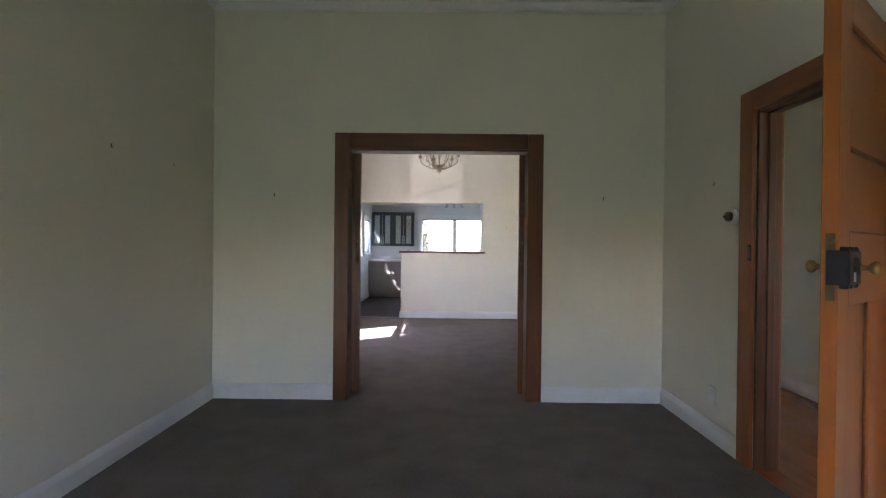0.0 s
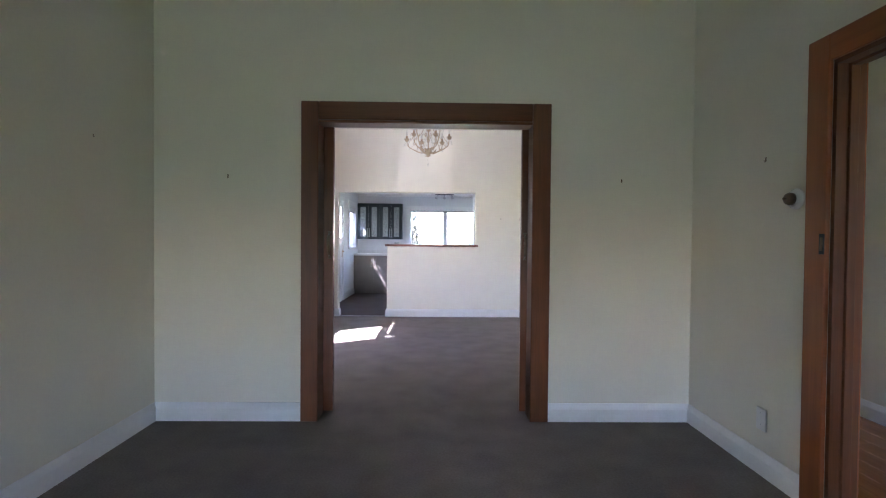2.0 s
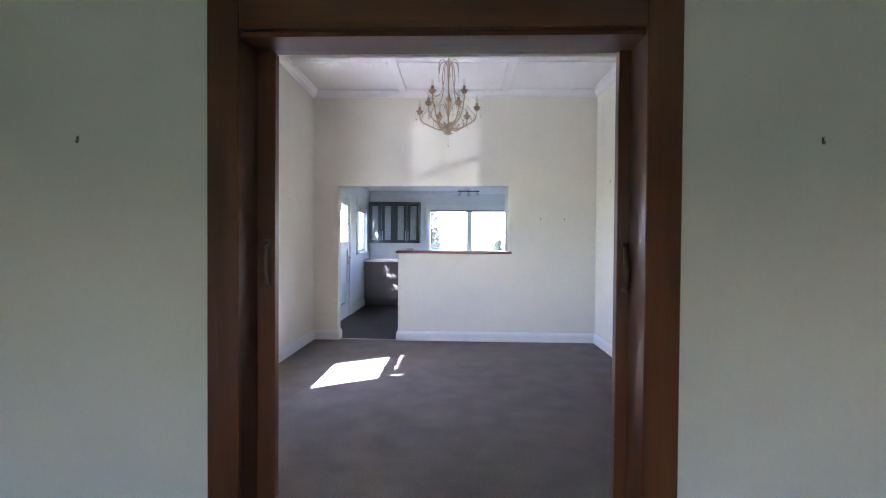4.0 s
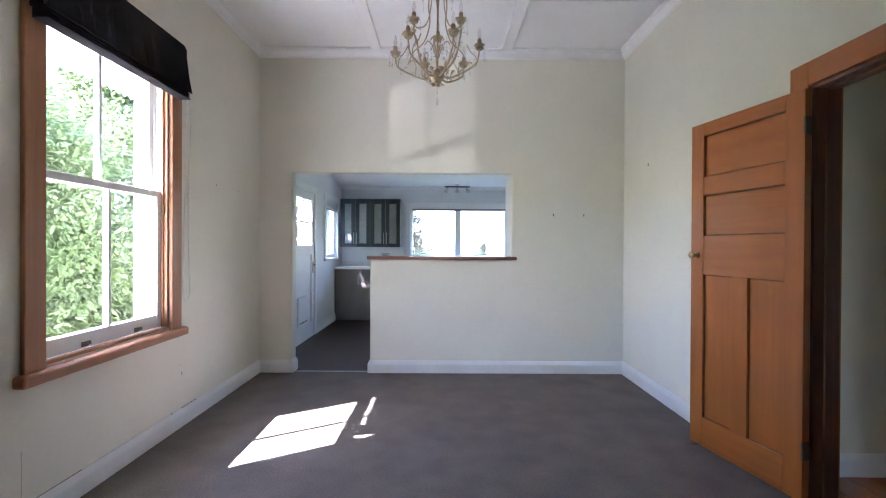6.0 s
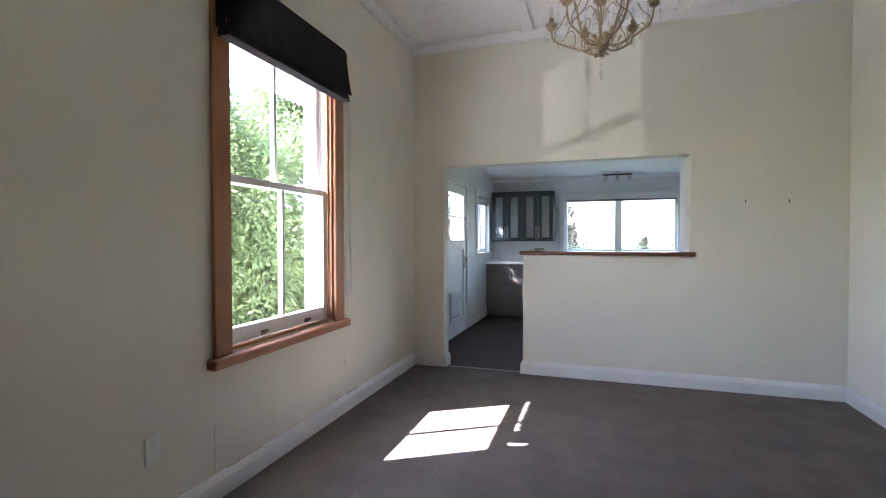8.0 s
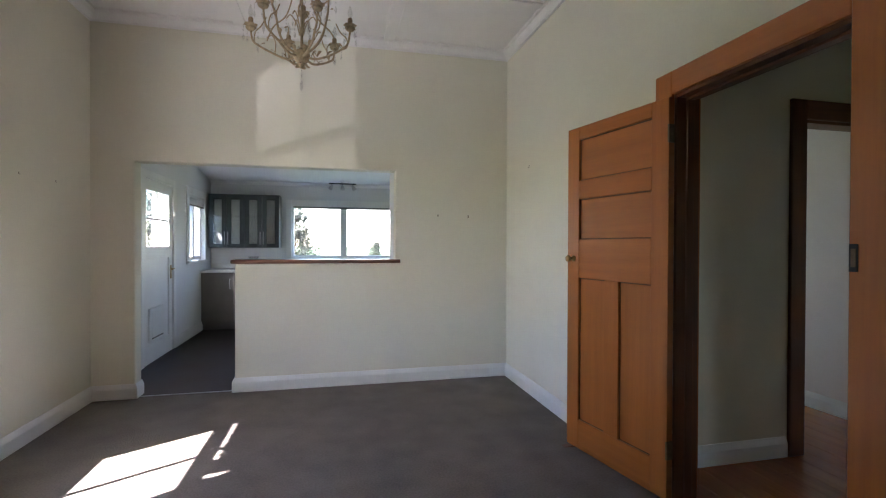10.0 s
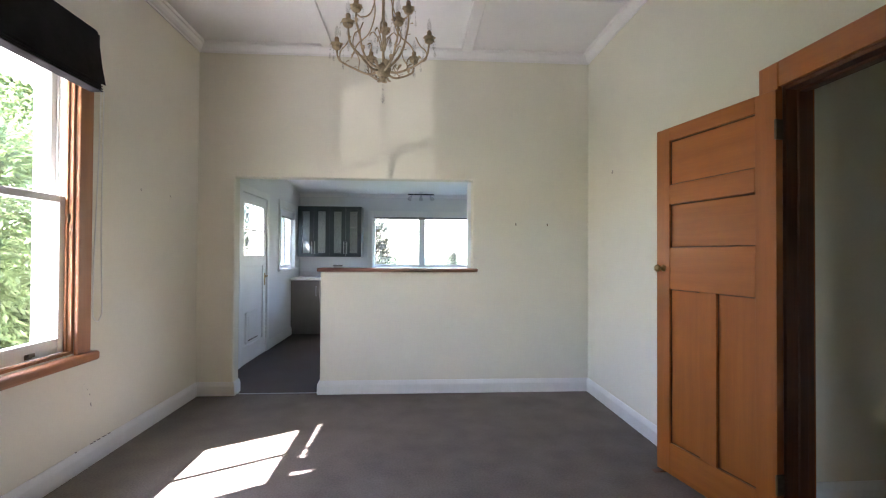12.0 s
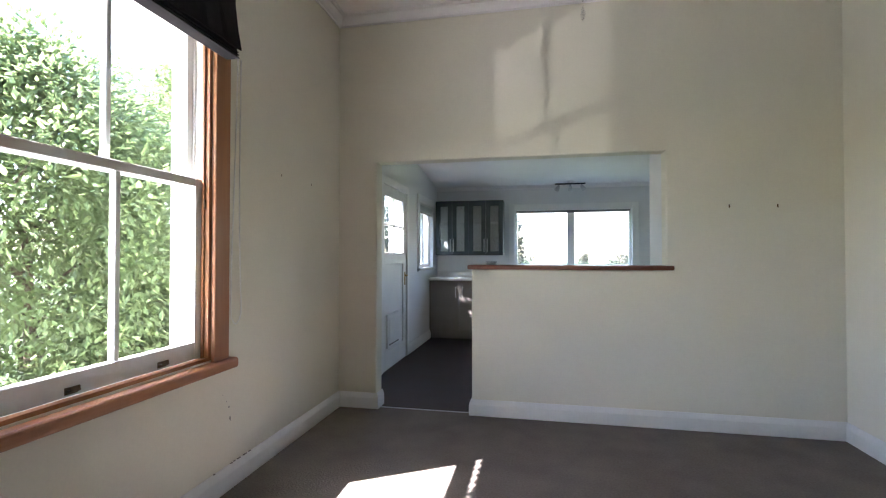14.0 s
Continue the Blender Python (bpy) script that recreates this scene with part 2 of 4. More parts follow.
def box(x0, x1, y0, y1, z0, z1, bevel=0.0, seg=1, bm=None):
    own = bm is None
    bm = bm or bmesh.new()
    r = bmesh.ops.create_cube(bm, size=1.0)
    vs = r["verts"]
    for v in vs:
        v.co = Vector(((x0 + x1) / 2 + v.co.x * (x1 - x0), (y0 + y1) / 2 + v.co.y * (y1 - y0), (z0 + z1) / 2 + v.co.z * (z1 - z0)))
    if bevel:
        es = list({e for v in vs for e in v.link_edges})
        bmesh.ops.bevel(bm, geom=es, offset=bevel, segments=seg, affect="EDGES", profile=0.5)
    return bm


def lathe(profile, seg=20, m=None, bm=None):
    """A turned shape: profile of (radius, height) about the z axis, moved by m."""
    bm = bm or bmesh.new()
    rings = []
    m = m or Matrix()
    for r, h in profile:
        if r < 1e-6:
            rings.append([bm.verts.new(m @ Vector((0, 0, h)))])
        else:
            rings.append([bm.verts.new(m @ Vector((r * math.cos(2 * math.pi * i / seg), r * math.sin(2 * math.pi * i / seg), h))) for i in range(seg)])
    for a, b in zip(rings, rings[1:]):
        for i in range(seg):
            j = (i + 1) % seg
            if len(a) == 1 and len(b) == 1:
                continue
            if len(a) == 1:
                bm.faces.new((a[0], b[i], b[j]))
            elif len(b) == 1:
                bm.faces.new((a[i], a[j], b[0]))
            else:
                bm.faces.new((a[i], a[j], b[j], b[i]))
    for ring in (rings[0], rings[-1]):
        if len(ring) > 2:
            bm.faces.new(ring)
    return bm


def tube(pts, r, seg=8, bm=None, r_end=None):
    """A round bar along points, tapering to r_end."""
    bm = bm or bmesh.new()
    pts = [Vector(p) for p in pts]
    rings, n = [], len(pts)
    side = None
    for i, p in enumerate(pts):
        d = (pts[min(i + 1, n - 1)] - pts[max(i - 1, 0)]).normalized()
        if side is None:
            side = d.orthogonal().normalized()
        side = (side - d * side.dot(d)).normalized()
        up = d.cross(side)
        rad = r if r_end is None else r + (r_end - r) * i / (n - 1)
        rings.append([bm.verts.new(p + rad * (math.cos(2 * math.pi * k / seg) * side + math.sin(2 * math.pi * k / seg) * up)) for k in range(seg)])
    for a, b in zip(rings, rings[1:]):
        for k in range(seg):
            bm.faces.new((a[k], a[(k + 1) % seg], b[(k + 1) % seg], b[k]))
    bm.faces.new(rings[0])
    bm.faces.new(rings[-1])
    return bm


def smooth_line(pts, n=8):
    """Catmull-Rom points through pts."""
    pts = [Vector(p) for p in pts]
    ext = [2 * pts[0] - pts[1]] + pts + [2 * pts[-1] - pts[-2]]
    out = []
    for i in range(1, len(ext) - 2):
        a, b, c, d = ext[i - 1:i + 3]
        for k in range(n):
            t = k / n
            out.append(0.5 * (2 * b + (c - a) * t + (2 * a - 5 * b + 4 * c - d) * t * t + (3 * b - a - 3 * c + d) * t ** 3))
    out.append(pts[-1])
    return out


def sweep(profile, p0, p1, inward, bm=None, m0=0.0, m1=0.0):
    """A moulding: profile of (out from the wall, z) run from p0 to p1 on the floor plan; m0, m1 mitre the ends by the depth."""
    bm = bm or bmesh.new()
    p0, p1, inw = Vector((*p0, 0)), Vector((*p1, 0)), Vector((*inward, 0))
    d = (p1 - p0).normalized()
    a = [bm.verts.new(p0 + d * o * m0 + inw * o + Vector((0, 0, z))) for o, z in profile]
    b = [bm.verts.new(p1 - d * o * m1 + inw * o + Vector((0, 0, z))) for o, z in profile]
    n = len(profile)
    for i in range(n):
        j = (i + 1) % n
        bm.faces.new((a[i], a[j], b[j], b[i]))
    bm.faces.new(a)
    bm.faces.new(b)
    return bm


def wall(name, x0, x1, y0, y1, z0, z1, holes=(), material=None, label="", soften=0.0):
    """A wall slab with openings that go through it; holes are (along0, along1, z0, z1)."""
    along_x = (x1 - x0) > (y1 - y0)
    u0, u1, v0, v1 = (x0, x1, y0, y1) if along_x else (y0, y1, x0, x1)
    us = sorted({u0, u1, *[min(max(h[i], u0), u1) for h in holes for i in (0, 1)]})
    zs = sorted({z0, z1, *[min(max(h[i], z0), z1) for h in holes for i in (2, 3)]})

    def full(i, k):
        if not (0 <= i < len(us) - 1 and 0 <= k < len(zs) - 1):
            return False
        cu, cz = (us[i] + us[i + 1]) / 2, (zs[k] + zs[k + 1]) / 2
        return not any(h[0] < cu < h[1] and h[2] < cz < h[3] for h in holes)

    bm = bmesh.new()
    cache = {}

    def vert(u, v, z):
        key = (u, v, z)
        if key not in cache:
            cache[key] = bm.verts.new((u, v, z) if along_x else (v, u, z))
        return cache[key]

    for i in range(len(us) - 1):
        for k in range(len(zs) - 1):
            if not full(i, k):
                continue
            a, b, c, d = us[i], us[i + 1], zs[k], zs[k + 1]
            for v in (v0, v1):
                bm.faces.new((vert(a, v, c), vert(b, v, c), vert(b, v, d), vert(a, v, d)))
            for test, uu in ((full(i - 1, k), a), (full(i + 1, k), b)):
                if not test:
                    bm.faces.new((vert(uu, v0, c), vert(uu, v1, c), vert(uu, v1, d), vert(uu, v0, d)))
            for test, zz in ((full(i, k - 1), c), (full(i, k + 1), d)):
                if not test:
                    bm.faces.new((vert(a, v0, zz), vert(b, v0, zz), vert(b, v1, zz), vert(a, v1, zz)))
    if soften:
        # worn, rounded plaster edges round the openings
        bmesh.ops.recalc_face_normals(bm, faces=bm.faces)
        rim = [e for e in bm.edges if len(e.link_faces) == 2 and e.is_convex and e.calc_face_angle() > 1.2
               and all(min(us) + 0.01 < (p.co.x if along_x else p.co.y) < max(us) - 0.01 and p.co.z < z1 - 0.01 for p in e.verts)]
        bmesh.ops.bevel(bm, geom=rim, offset=soften, segments=3, affect="EDGES", profile=0.5)
    ob = link_bm(name, bm, material or WALL)
    return tagged(ob, label or "cream painted plaster wall", "wall", kind="structure")


def slab(name, x0, x1, y0, y1, z0, z1, material, label, category):
    return tagged(link_bm(name, box(x0, x1, y0, y1, z0, z1), material), label, category, kind="structure")


# ---- the large structure ----
L, R = -1.84, 1.758
S1, N1 = 0.40, 6.135          # the first room
S2, N2 = 6.38, 10.43          # the dining room
NK = 14.22                    # the kitchen's far wall
H = 3.18

wall("wall_west", L - 0.22, L, 0.2, 10.50, -0.05, 3.3, [(7.925, 8.91, 0.70, 2.50)])
wall("wall_kitchen_west", L - 0.22, L, 10.50, NK + 0.2, -0.05, 3.3,
     [(11.48, 12.40, -0.05, 1.99), (13.02, 13.82, 1.06, 1.98)], KITCHEN, "cream kitchen wall with the sky's cool light in its colour")
# both south openings are unseen, sized to light the first room and the hall
wall("wall_south", L, 4.2, 0.2, S1, -0.05, 3.3, [(-1.15, 0.10, 0.45, 1.62), (2.12, 2.88, 0.4, 2.25)])
wall("wall_divide_south", L, R, N1, 6.272, 0, H, [(-0.770, 0.690, 0, 2.015)])
wall("wall_divide_north", L, R, 6.326, S2, 0, H, [(-0.770, 0.690, 0, 2.015)])
wall("wall_kitchen_divide", L, R, N2, 10.56, 0, H, [(-1.515, 0.652, 1.118, 1.975), (-1.515, -0.745, 0, 1.975)], soften=0.012)
wall("wall_nib", 0.665, 0.79, 10.56, 10.98, 0, 2.74, (), KITCHEN, "cream wall nib in the kitchen with the sky's cool light in its colour")
wall("wall_east", R, R + 0.13, S1, NK, -0.05, 3.3, [(4.21, 5.03, -0.05, 2.018), (7.255, 8.095, -0.05, 2.045)])
wall("wall_kitchen_north", L, 2.2, NK, NK + 0.2, -0.05, 3.3, [(-0.60, 1.13, 1.06, 1.93)], KITCHEN, "cream kitchen wall with the sky's cool light in its colour")
wall("wall_hall_east", 3.06, 3.18, S1, 7.2, -0.05, 3.3)
# unseen partition, added to hold light back from the hall's north end
wall("wall_hall_arch", R + 0.13, 3.06, 6.84, 6.94, -0.02, H, [(2.08, 2.28, -0.02, 2.03)])
wall("wall_hall_jog", 3.18, 4.2, 7.08, 7.2, -0.05, 3.3)
wall("wall_hall_far_east", 4.08, 4.2, 7.2, 8.38, -0.05, 3.3)
wall("wall_hall_north", R + 0.13, 4.2, 8.38, 8.50, -0.05, 3.3, [(2.915, 3.70, -0.05, 2.07)])
wall("wall_back_room_east", 3.82, 3.94, 8.50, 11.42, -0.05, 3.3, (), BACKROOM, "cream wall of the back room with pinkish floor bounce in its colour")
wall("wall_back_room_north", R + 0.13, 3.82, 11.30, 11.42, -0.05, 3.3, [(2.3, 3.5, 0.8, 2.2)], BACKROOM, "cream wall of the back room with pinkish floor bounce in its colour")

slab("floor_carpet", L, R, S1, 10.47, -0.10, 0.0, CARPET, "dark grey-brown cut pile carpet, slightly worn", "carpet")
slab("floor_kitchen", L, R, 10.47, NK, -0.10, -0.004, LINO, "dark brown vinyl kitchen floor", "floor")
slab("floor_back_door_sill", L - 0.22, L, 11.48, 12.40, -0.05, 0.006, TRIM, "white back door sill", "sill")
slab("floor_base", R, 4.2, S1, 11.42, -0.10, -0.02, LINO, "dark subfloor under the boards", "floor")


def ceiling():
    """Plasterboard ceiling with cover battens, all one mesh."""
    bm = box(L, R, S1, N2, H, H + 0.10)
    for x in (-0.69, 0.585):
        box(x - 0.05, x + 0.05, S2 + 0.005, N2 - 0.005, H - 0.022, H + 0.001, 0.004, 1, bm)
        box(x - 0.05, x + 0.05, S1 + 0.005, N1 - 0.005, H - 0.022, H + 0.001, 0.004, 1, bm)
    for x0, x1 in ((L + 0.004, -0.745), (-0.635, 0.53), (0.64, R - 0.004)):
        for y in (7.30, 9.50, 1.6, 4.9):
            box(x0, x1, y - 0.035, y + 0.035, H - 0.014, H + 0.001, 0.004, 1, bm)
    tagged(link_bm("ceiling", bm, CEIL), "white board ceiling with flat cover battens", "ceiling", kind="structure")
    bm = bmesh.new()
    za, zb = 2.76, 2.315
    vs = [bm.verts.new(c) for c in ((L, 10.56, za), (R, 10.56, za), (R, NK, zb), (L, NK, zb), (L, 10.56, za + 0.1), (R, 10.56, za + 0.1), (R, NK, zb + 0.1), (L, NK, zb + 0.1))]
    for f in ((0, 1, 2, 3), (4, 5, 6, 7), (0, 1, 5, 4), (1, 2, 6, 5), (2, 3, 7, 6), (3, 0, 4, 7)):
        bm.faces.new([vs[i] for i in f])
    tagged(link_bm("ceiling_kitchen", bm, CEIL), "white sloping kitchen ceiling", "ceiling", kind="structure")
    slab("ceiling_hall", R + 0.13, 4.08, S1, 11.3, H, H + 0.1, CEIL, "plain white hall ceiling", "ceiling")


ceiling()
# unseen roof, added to cut sky and sun at the south openings
slab("roof_verandah", L - 0.3, 4.4, -1.5, 0.2, 2.72, 2.80, BOARDS, "unseen white boarded roof added to shade the south openings", "roof")
slab("roof", L - 0.5, 4.6, -0.2, NK + 0.6, 3.34, 3.44, ROOF, "grey iron roof", "roof")

# unseen pale paving, added to bounce sunlight up through the west window
PAVE = mat("pale_bounce_concrete", (0.50, 0.49, 0.46), 0.85, vary=0.15, scale=2.5, fine=80, bump=0.3)
slab("path_pavement", -7.8, L - 0.22, -1.0, 16.0, -0.80, -0.71, PAVE, "unseen pale concrete sheet added to bounce sun through the west window", "driveway")
# ground and lawn
bm = bmesh.new()
bmesh.ops.create_grid(bm, x_segments=40, y_segments=40, size=1)
for v in bm.verts:
    v.co.x, v.co.y = math.copysign(abs(v.co.x) ** 3, v.co.x) * 900, math.copysign(abs(v.co.y) ** 3, v.co.y) * 900
    far = max(0.0, math.hypot(v.co.x, v.co.y) - 20)
    v.co.z = -0.75 - min(far * 0.02, 3.0)
tagged(link_bm("ground", bm, GRASS), "rough green lawn round the house", "lawn", kind="structure")

# ---- mouldings ----
SKIRT = [(0, 0.001), (0.020, 0.001), (0.020, 0.085), (0.016, 0.098), (0.010, 0.112), (0.006, 0.122), (0, 0.122)]
CORN = [(0, 3.098), (0.010, 3.098), (0.012, 3.110), (0.030, 3.120), (0.046, 3.136), (0.056, 3.156), (0.070, 3.159), (0.074, 3.179), (0, 3.179)]


def baseboard(p0, p1, inward, m0=0.0, m1=0.0):
    ob = link_bm("baseboard", sweep(SKIRT, p0, p1, inward, None, m0, m1), TRIM)
    return tagged(ob, "white painted wooden skirting board", "baseboard", kind="structure")


def cornice(p0, p1, inward):
    ob = link_bm("trim", sweep(CORN, p0, p1, inward, None, 1, 1), CEIL)
    return tagged(ob, "white moulded plaster cornice", "cornice", kind="structure")


for run in (((L, N1), (-0.866, N1), (0, -1), 1, 0), ((0.795, N1), (R, N1), (0, -1), 0, 1),
            ((L, S1), (L, N1), (1, 0), 0, 1), ((R, S1), (R, 4.095), (-1, 0), 0, 0), ((R, 5.145), (R, N1), (-1, 0), 0, 1),
            ((L, S2), (-0.79, S2), (0, 1), 1, 0), ((0.71, S2), (R, S2), (0, 1), 0, 1),
            ((L, S2), (L, N2), (1, 0), 1, 1), ((R, S2), (R, 7.145), (-1, 0), 1, 0), ((R, 8.205), (R, N2), (-1, 0), 0, 1),
            ((L, N2), (-1.515, N2), (0, -1), 1, -1), ((-1.515, N2), (-1.515, 10.56), (1, 0), -1, 0),
            ((-0.745, N2), (R, N2), (0, -1), -1, 1), ((-0.745, N2), (-0.745, 10.56), (-1, 0), -1, 0),
            ((L, 10.56), (L, 11.40), (1, 0), 0, 0), ((L, 12.48), (L, 13.66), (1, 0), 0, 0),
            ((3.06, S1), (3.06, 7.2), (-1, 0), 0, 0), ((R + 0.13, 8.38), (2.795, 8.38), (0, -1), 0, 0),
            ((3.82, 8.5), (3.82, 11.3), (-1, 0), 0, 0), ((R + 0.13, S1), (R + 0.13, 4.09), (1, 0), 0, 0), ((R + 0.13, 5.15), (R + 0.13, 7.14), (1, 0), 0, 0)):
    baseboard(*run)
for a, b, w in (((L, S1), (L, N1), (1, 0)), ((R, S1), (R, N1), (-1, 0)), ((L, N1), (R, N1), (0, -1)), ((L, S1), (R, S1), (0, 1)),
                ((L, S2), (L, N2), (1, 0)), ((R, S2), (R, N2), (-1, 0)), ((L, N2), (R, N2), (0, -1)), ((L, S2), (R, S2), (0, 1))):
    cornice(a, b, w)
KCORN = [(0, 2.262), (0.008, 2.262), (0.012, 2.275), (0.030, 2.290), (0.042, 2.312), (0.044, 2.319), (0, 2.319)]
tagged(link_bm("trim", sweep(KCORN, (L, NK), (R, NK), (0, -1)), CEIL), "small white cornice along the kitchen wall", "cornice", kind="structure")
tagged(link_bm("threshold_trim", box(-1.50, -0.75, 10.462, 10.478, 0.0, 0.004, 0.0015), STEEL), "thin metal carpet edge strip", "trim", kind="structure")


# ---- doors ----
def frame_east(name, y0, y1, top, label, wood_up, wood_head):
    """Architraves on both sides and the lining of an opening in the east wall."""
    f = thing(name, label, "door frame", kind="structure")
    w = 0.113
    for xa, xb in ((R - 0.024, R), (R + 0.13, R + 0.154)):
        part("architrave", box(xa, xb, y0 - w, y0 + 0.004, 0, top + w, 0.004), wood_up, f)
        part("architrave", box(xa, xb, y1 - 0.004, y1 + w, 0, top + w, 0.004), wood_up, f)
        part("architrave_head", box(xa + 0.001, xb - 0.001, y0 + 0.005, y1 - 0.005, top - 0.004, top + w, 0.004), wood_head, f)
    # dark stain on jambs and stops also carries the shade inside the opening
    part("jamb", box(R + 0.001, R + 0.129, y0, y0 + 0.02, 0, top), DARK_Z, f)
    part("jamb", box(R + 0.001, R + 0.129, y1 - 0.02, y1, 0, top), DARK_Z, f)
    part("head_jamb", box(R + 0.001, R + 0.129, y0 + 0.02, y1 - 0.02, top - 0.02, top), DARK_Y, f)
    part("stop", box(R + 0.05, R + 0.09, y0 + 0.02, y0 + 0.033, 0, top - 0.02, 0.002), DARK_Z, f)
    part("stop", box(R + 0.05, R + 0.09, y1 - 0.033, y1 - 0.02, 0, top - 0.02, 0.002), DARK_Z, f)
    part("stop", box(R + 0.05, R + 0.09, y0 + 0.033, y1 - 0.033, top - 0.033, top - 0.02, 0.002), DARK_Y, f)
    return f


def knob_bm(cx, cz, y, out, bm=None, k=1.0):
    """A turned knob on a rose, standing out along y."""
    m = Matrix.Translation((cx, y, cz)) @ Matrix.Rotation(radians(-90 * out), 4, "X") @ Matrix.Diagonal((k, k, k, 1))
    return lathe([(0.0, 0), (0.024, 0.0), (0.024, 0.004), (0.012, 0.008), (0.009, 0.03), (0.014, 0.036), (0.024, 0.046), (0.026, 0.056), (0.02, 0.066), (0.0, 0.07)], 18, m, bm)


def door_leaf(name, label, w, top, wz, wx, pt=1.945, lock=(1.085, 1.325), mid_rail=(1.575, 1.69)):
    """A five-panel leaf: two wide panels over the lock rail, two tall ones below. x from the hinge, y the thickness."""
    d = thing(name, label, "door", kind="structure")
    t, st = 0.040, 0.105
    z0 = 0.015
    for x0 in (0, w - st):
        part("stile", box(x0, x0 + st, 0, t, z0, top, 0.002), wz, d)
    for za, zb in ((z0, 0.195), lock, mid_rail, (pt, top)):
        part("rail", box(st, w - st, 0, t, za, zb, 0.002), wx, d)
    mid = w / 2
    part("muntin", box(mid - 0.055, mid + 0.055, 0.0005, t - 0.0005, 0.195, lock[0], 0.002), wz, d)
    for x0, x1, za, zb, m in ((st, w - st, lock[1], mid_rail[0], wx), (st, w - st, mid_rail[1], pt, wx), (st, mid - 0.055, 0.195, lock[0], wz), (mid + 0.055, w - st, 0.195, lock[0], wz)):
        part("panel", box(x0, x1, t / 2 - 0.004, t / 2 + 0.004, za, zb), m, d)
        # dark beads put the recess's shadow line into colour, along with old varnish
        bm = bmesh.new()
        for yy in (t / 2 - 0.008, t / 2 + 0.008):
            for a, b, c, e in ((x0, x0 + 0.006, za, zb), (x1 - 0.006, x1, za, zb), (x0 + 0.006, x1 - 0.006, za, za + 0.006), (x0 + 0.006, x1 - 0.006, zb - 0.006, zb)):
                box(a, b, yy - 0.004, yy + 0.004, c, e, 0.003, 1, bm)
        part("bead", bm, DARK_Z, d, "bead dark for the panel's shadow line and old varnish")
    for hz in (0.22, 1.80):
        part("hinge", box(-0.008, 0.004, 0.004, t + 0.006, hz, hz + 0.09, 0.002), BRONZE, d)
    return d


frame_east("door_frame_1", 4.21, 5.03, 2.018, "red-brown varnished timber door frame", MID_Z, MID_Y)
frame_east("door_frame_2", 7.255, 8.095, 2.045, "orange-brown varnished timber door frame", RIMU_Z, RIMU_Y)

door2 = door_leaf("door_2", "open orange-brown varnished five-panel timber door", 0.765, 2.025, RIMU_Z, RIMU_X)
part("knob", knob_bm(0.765 - 0.058, 1.205, 0.0, -1, None, 0.82), BRASS, door2, "small brass knob", True)
part("knob", knob_bm(0.765 - 0.058, 1.205, 0.04, 1, None, 0.82), BRASS, door2, "small brass knob", True)
door2.matrix_world = pose(1.752, 8.085, 0, 0, 0, math.degrees(math.atan2(0.755, -0.145))) @ pose(0, 0, 0)

door1 = door_leaf("door_1", "open varnished five-panel timber door with black rim lock", 0.815, 2.005, RIMU_Z, RIMU_X, 1.895, (1.07, 1.285), (1.534, 1.645))
door1.matrix_world = pose(1.742, 4.225, 0, 0, 0, 180 + 36.6)
# rim lock on the room side
bm = box(0.690, 0.812, 0.0405, 0.064, 1.135, 1.232, 0.006, 2)
for zz in (1.135, 1.232):
    for xx in (0.705, 0.750, 0.795):
        lathe([(0, 0), (0.011, 0), (0.011, 0.016), (0.006, 0.020), (0, 0.020)], 10, Matrix.Translation((xx, 0.0405, zz)) @ Matrix.Rotation(radians(-90), 4, "X"), bm)
lathe([(0, 0), (0.030, 0), (0.026, 0.006), (0.012, 0.010), (0, 0.010)], 18, Matrix.Translation((0.745, 0.064, 1.184)) @ Matrix.Rotation(radians(-90), 4, "X"), bm)
lock = part("rim_lock", bm, IRON, door1, "black iron rim lock with scalloped edges")
part("key_escutcheon", box(0.765, 0.771, 0.0645, 0.069, 1.145, 1.172, 0.001), STEEL, lock)
part("knob", knob_bm(0.745, 1.184, 0.066, 1, None, 0.75), BRASS, door1, "worn brass knob", True)
part("knob", knob_bm(0.745, 1.184, 0.0, -1, None, 0.75), BRASS, door1, "worn brass knob", True)
part("latch_plate", box(0.8151, 0.817, 0.012, 0.034, 1.09, 1.28, 0.0005), BRONZE, door1)
part("lock_forend", box(0.8152, 0.8185, 0.014, 0.064, 1.135, 1.232, 0.001), IRON, lock)

for nm, yy, zz in (("strike_plate", 5.03, 1.215), ("strike_plate", 7.255, 1.25)):
    s = 1 if yy < 6 else -1
    st = thing(nm, "small dark iron strike plate on the door frame", "strike plate", (R - 0.026, yy + s * 0.012, zz))
    part("plate", box(-0.003, 0.002, -0.014, 0.012, -0.045, 0.045, 0.001), IRON, st)
    part("keep", box(-0.0065, -0.003, -0.010, 0.004, -0.03, 0.03, 0.001), BRONZE, st)

# the wide opening with its pocket doors
F = thing("door_frame_3", "dark red-brown varnished frame of the wide opening", "door frame", kind="structure")
XA, XB, ZT = -0.755, 0.675, 2.015
for ya, yb in ((N1 - 0.024, N1),):
    part("architrave", box(XA - 0.110, XA + 0.004, ya, yb, 0, ZT + 0.115, 0.004), DARK_Z, F)
    part("architrave", box(XB - 0.004, XB + 0.118, ya, yb, 0, ZT + 0.115, 0.004), DARK_Z, F)
    part("architrave_head", box(XA + 0.005, XB - 0.005, ya + 0.001, yb - 0.001, ZT - 0.004, ZT + 0.115, 0.004), DARK_X, F)
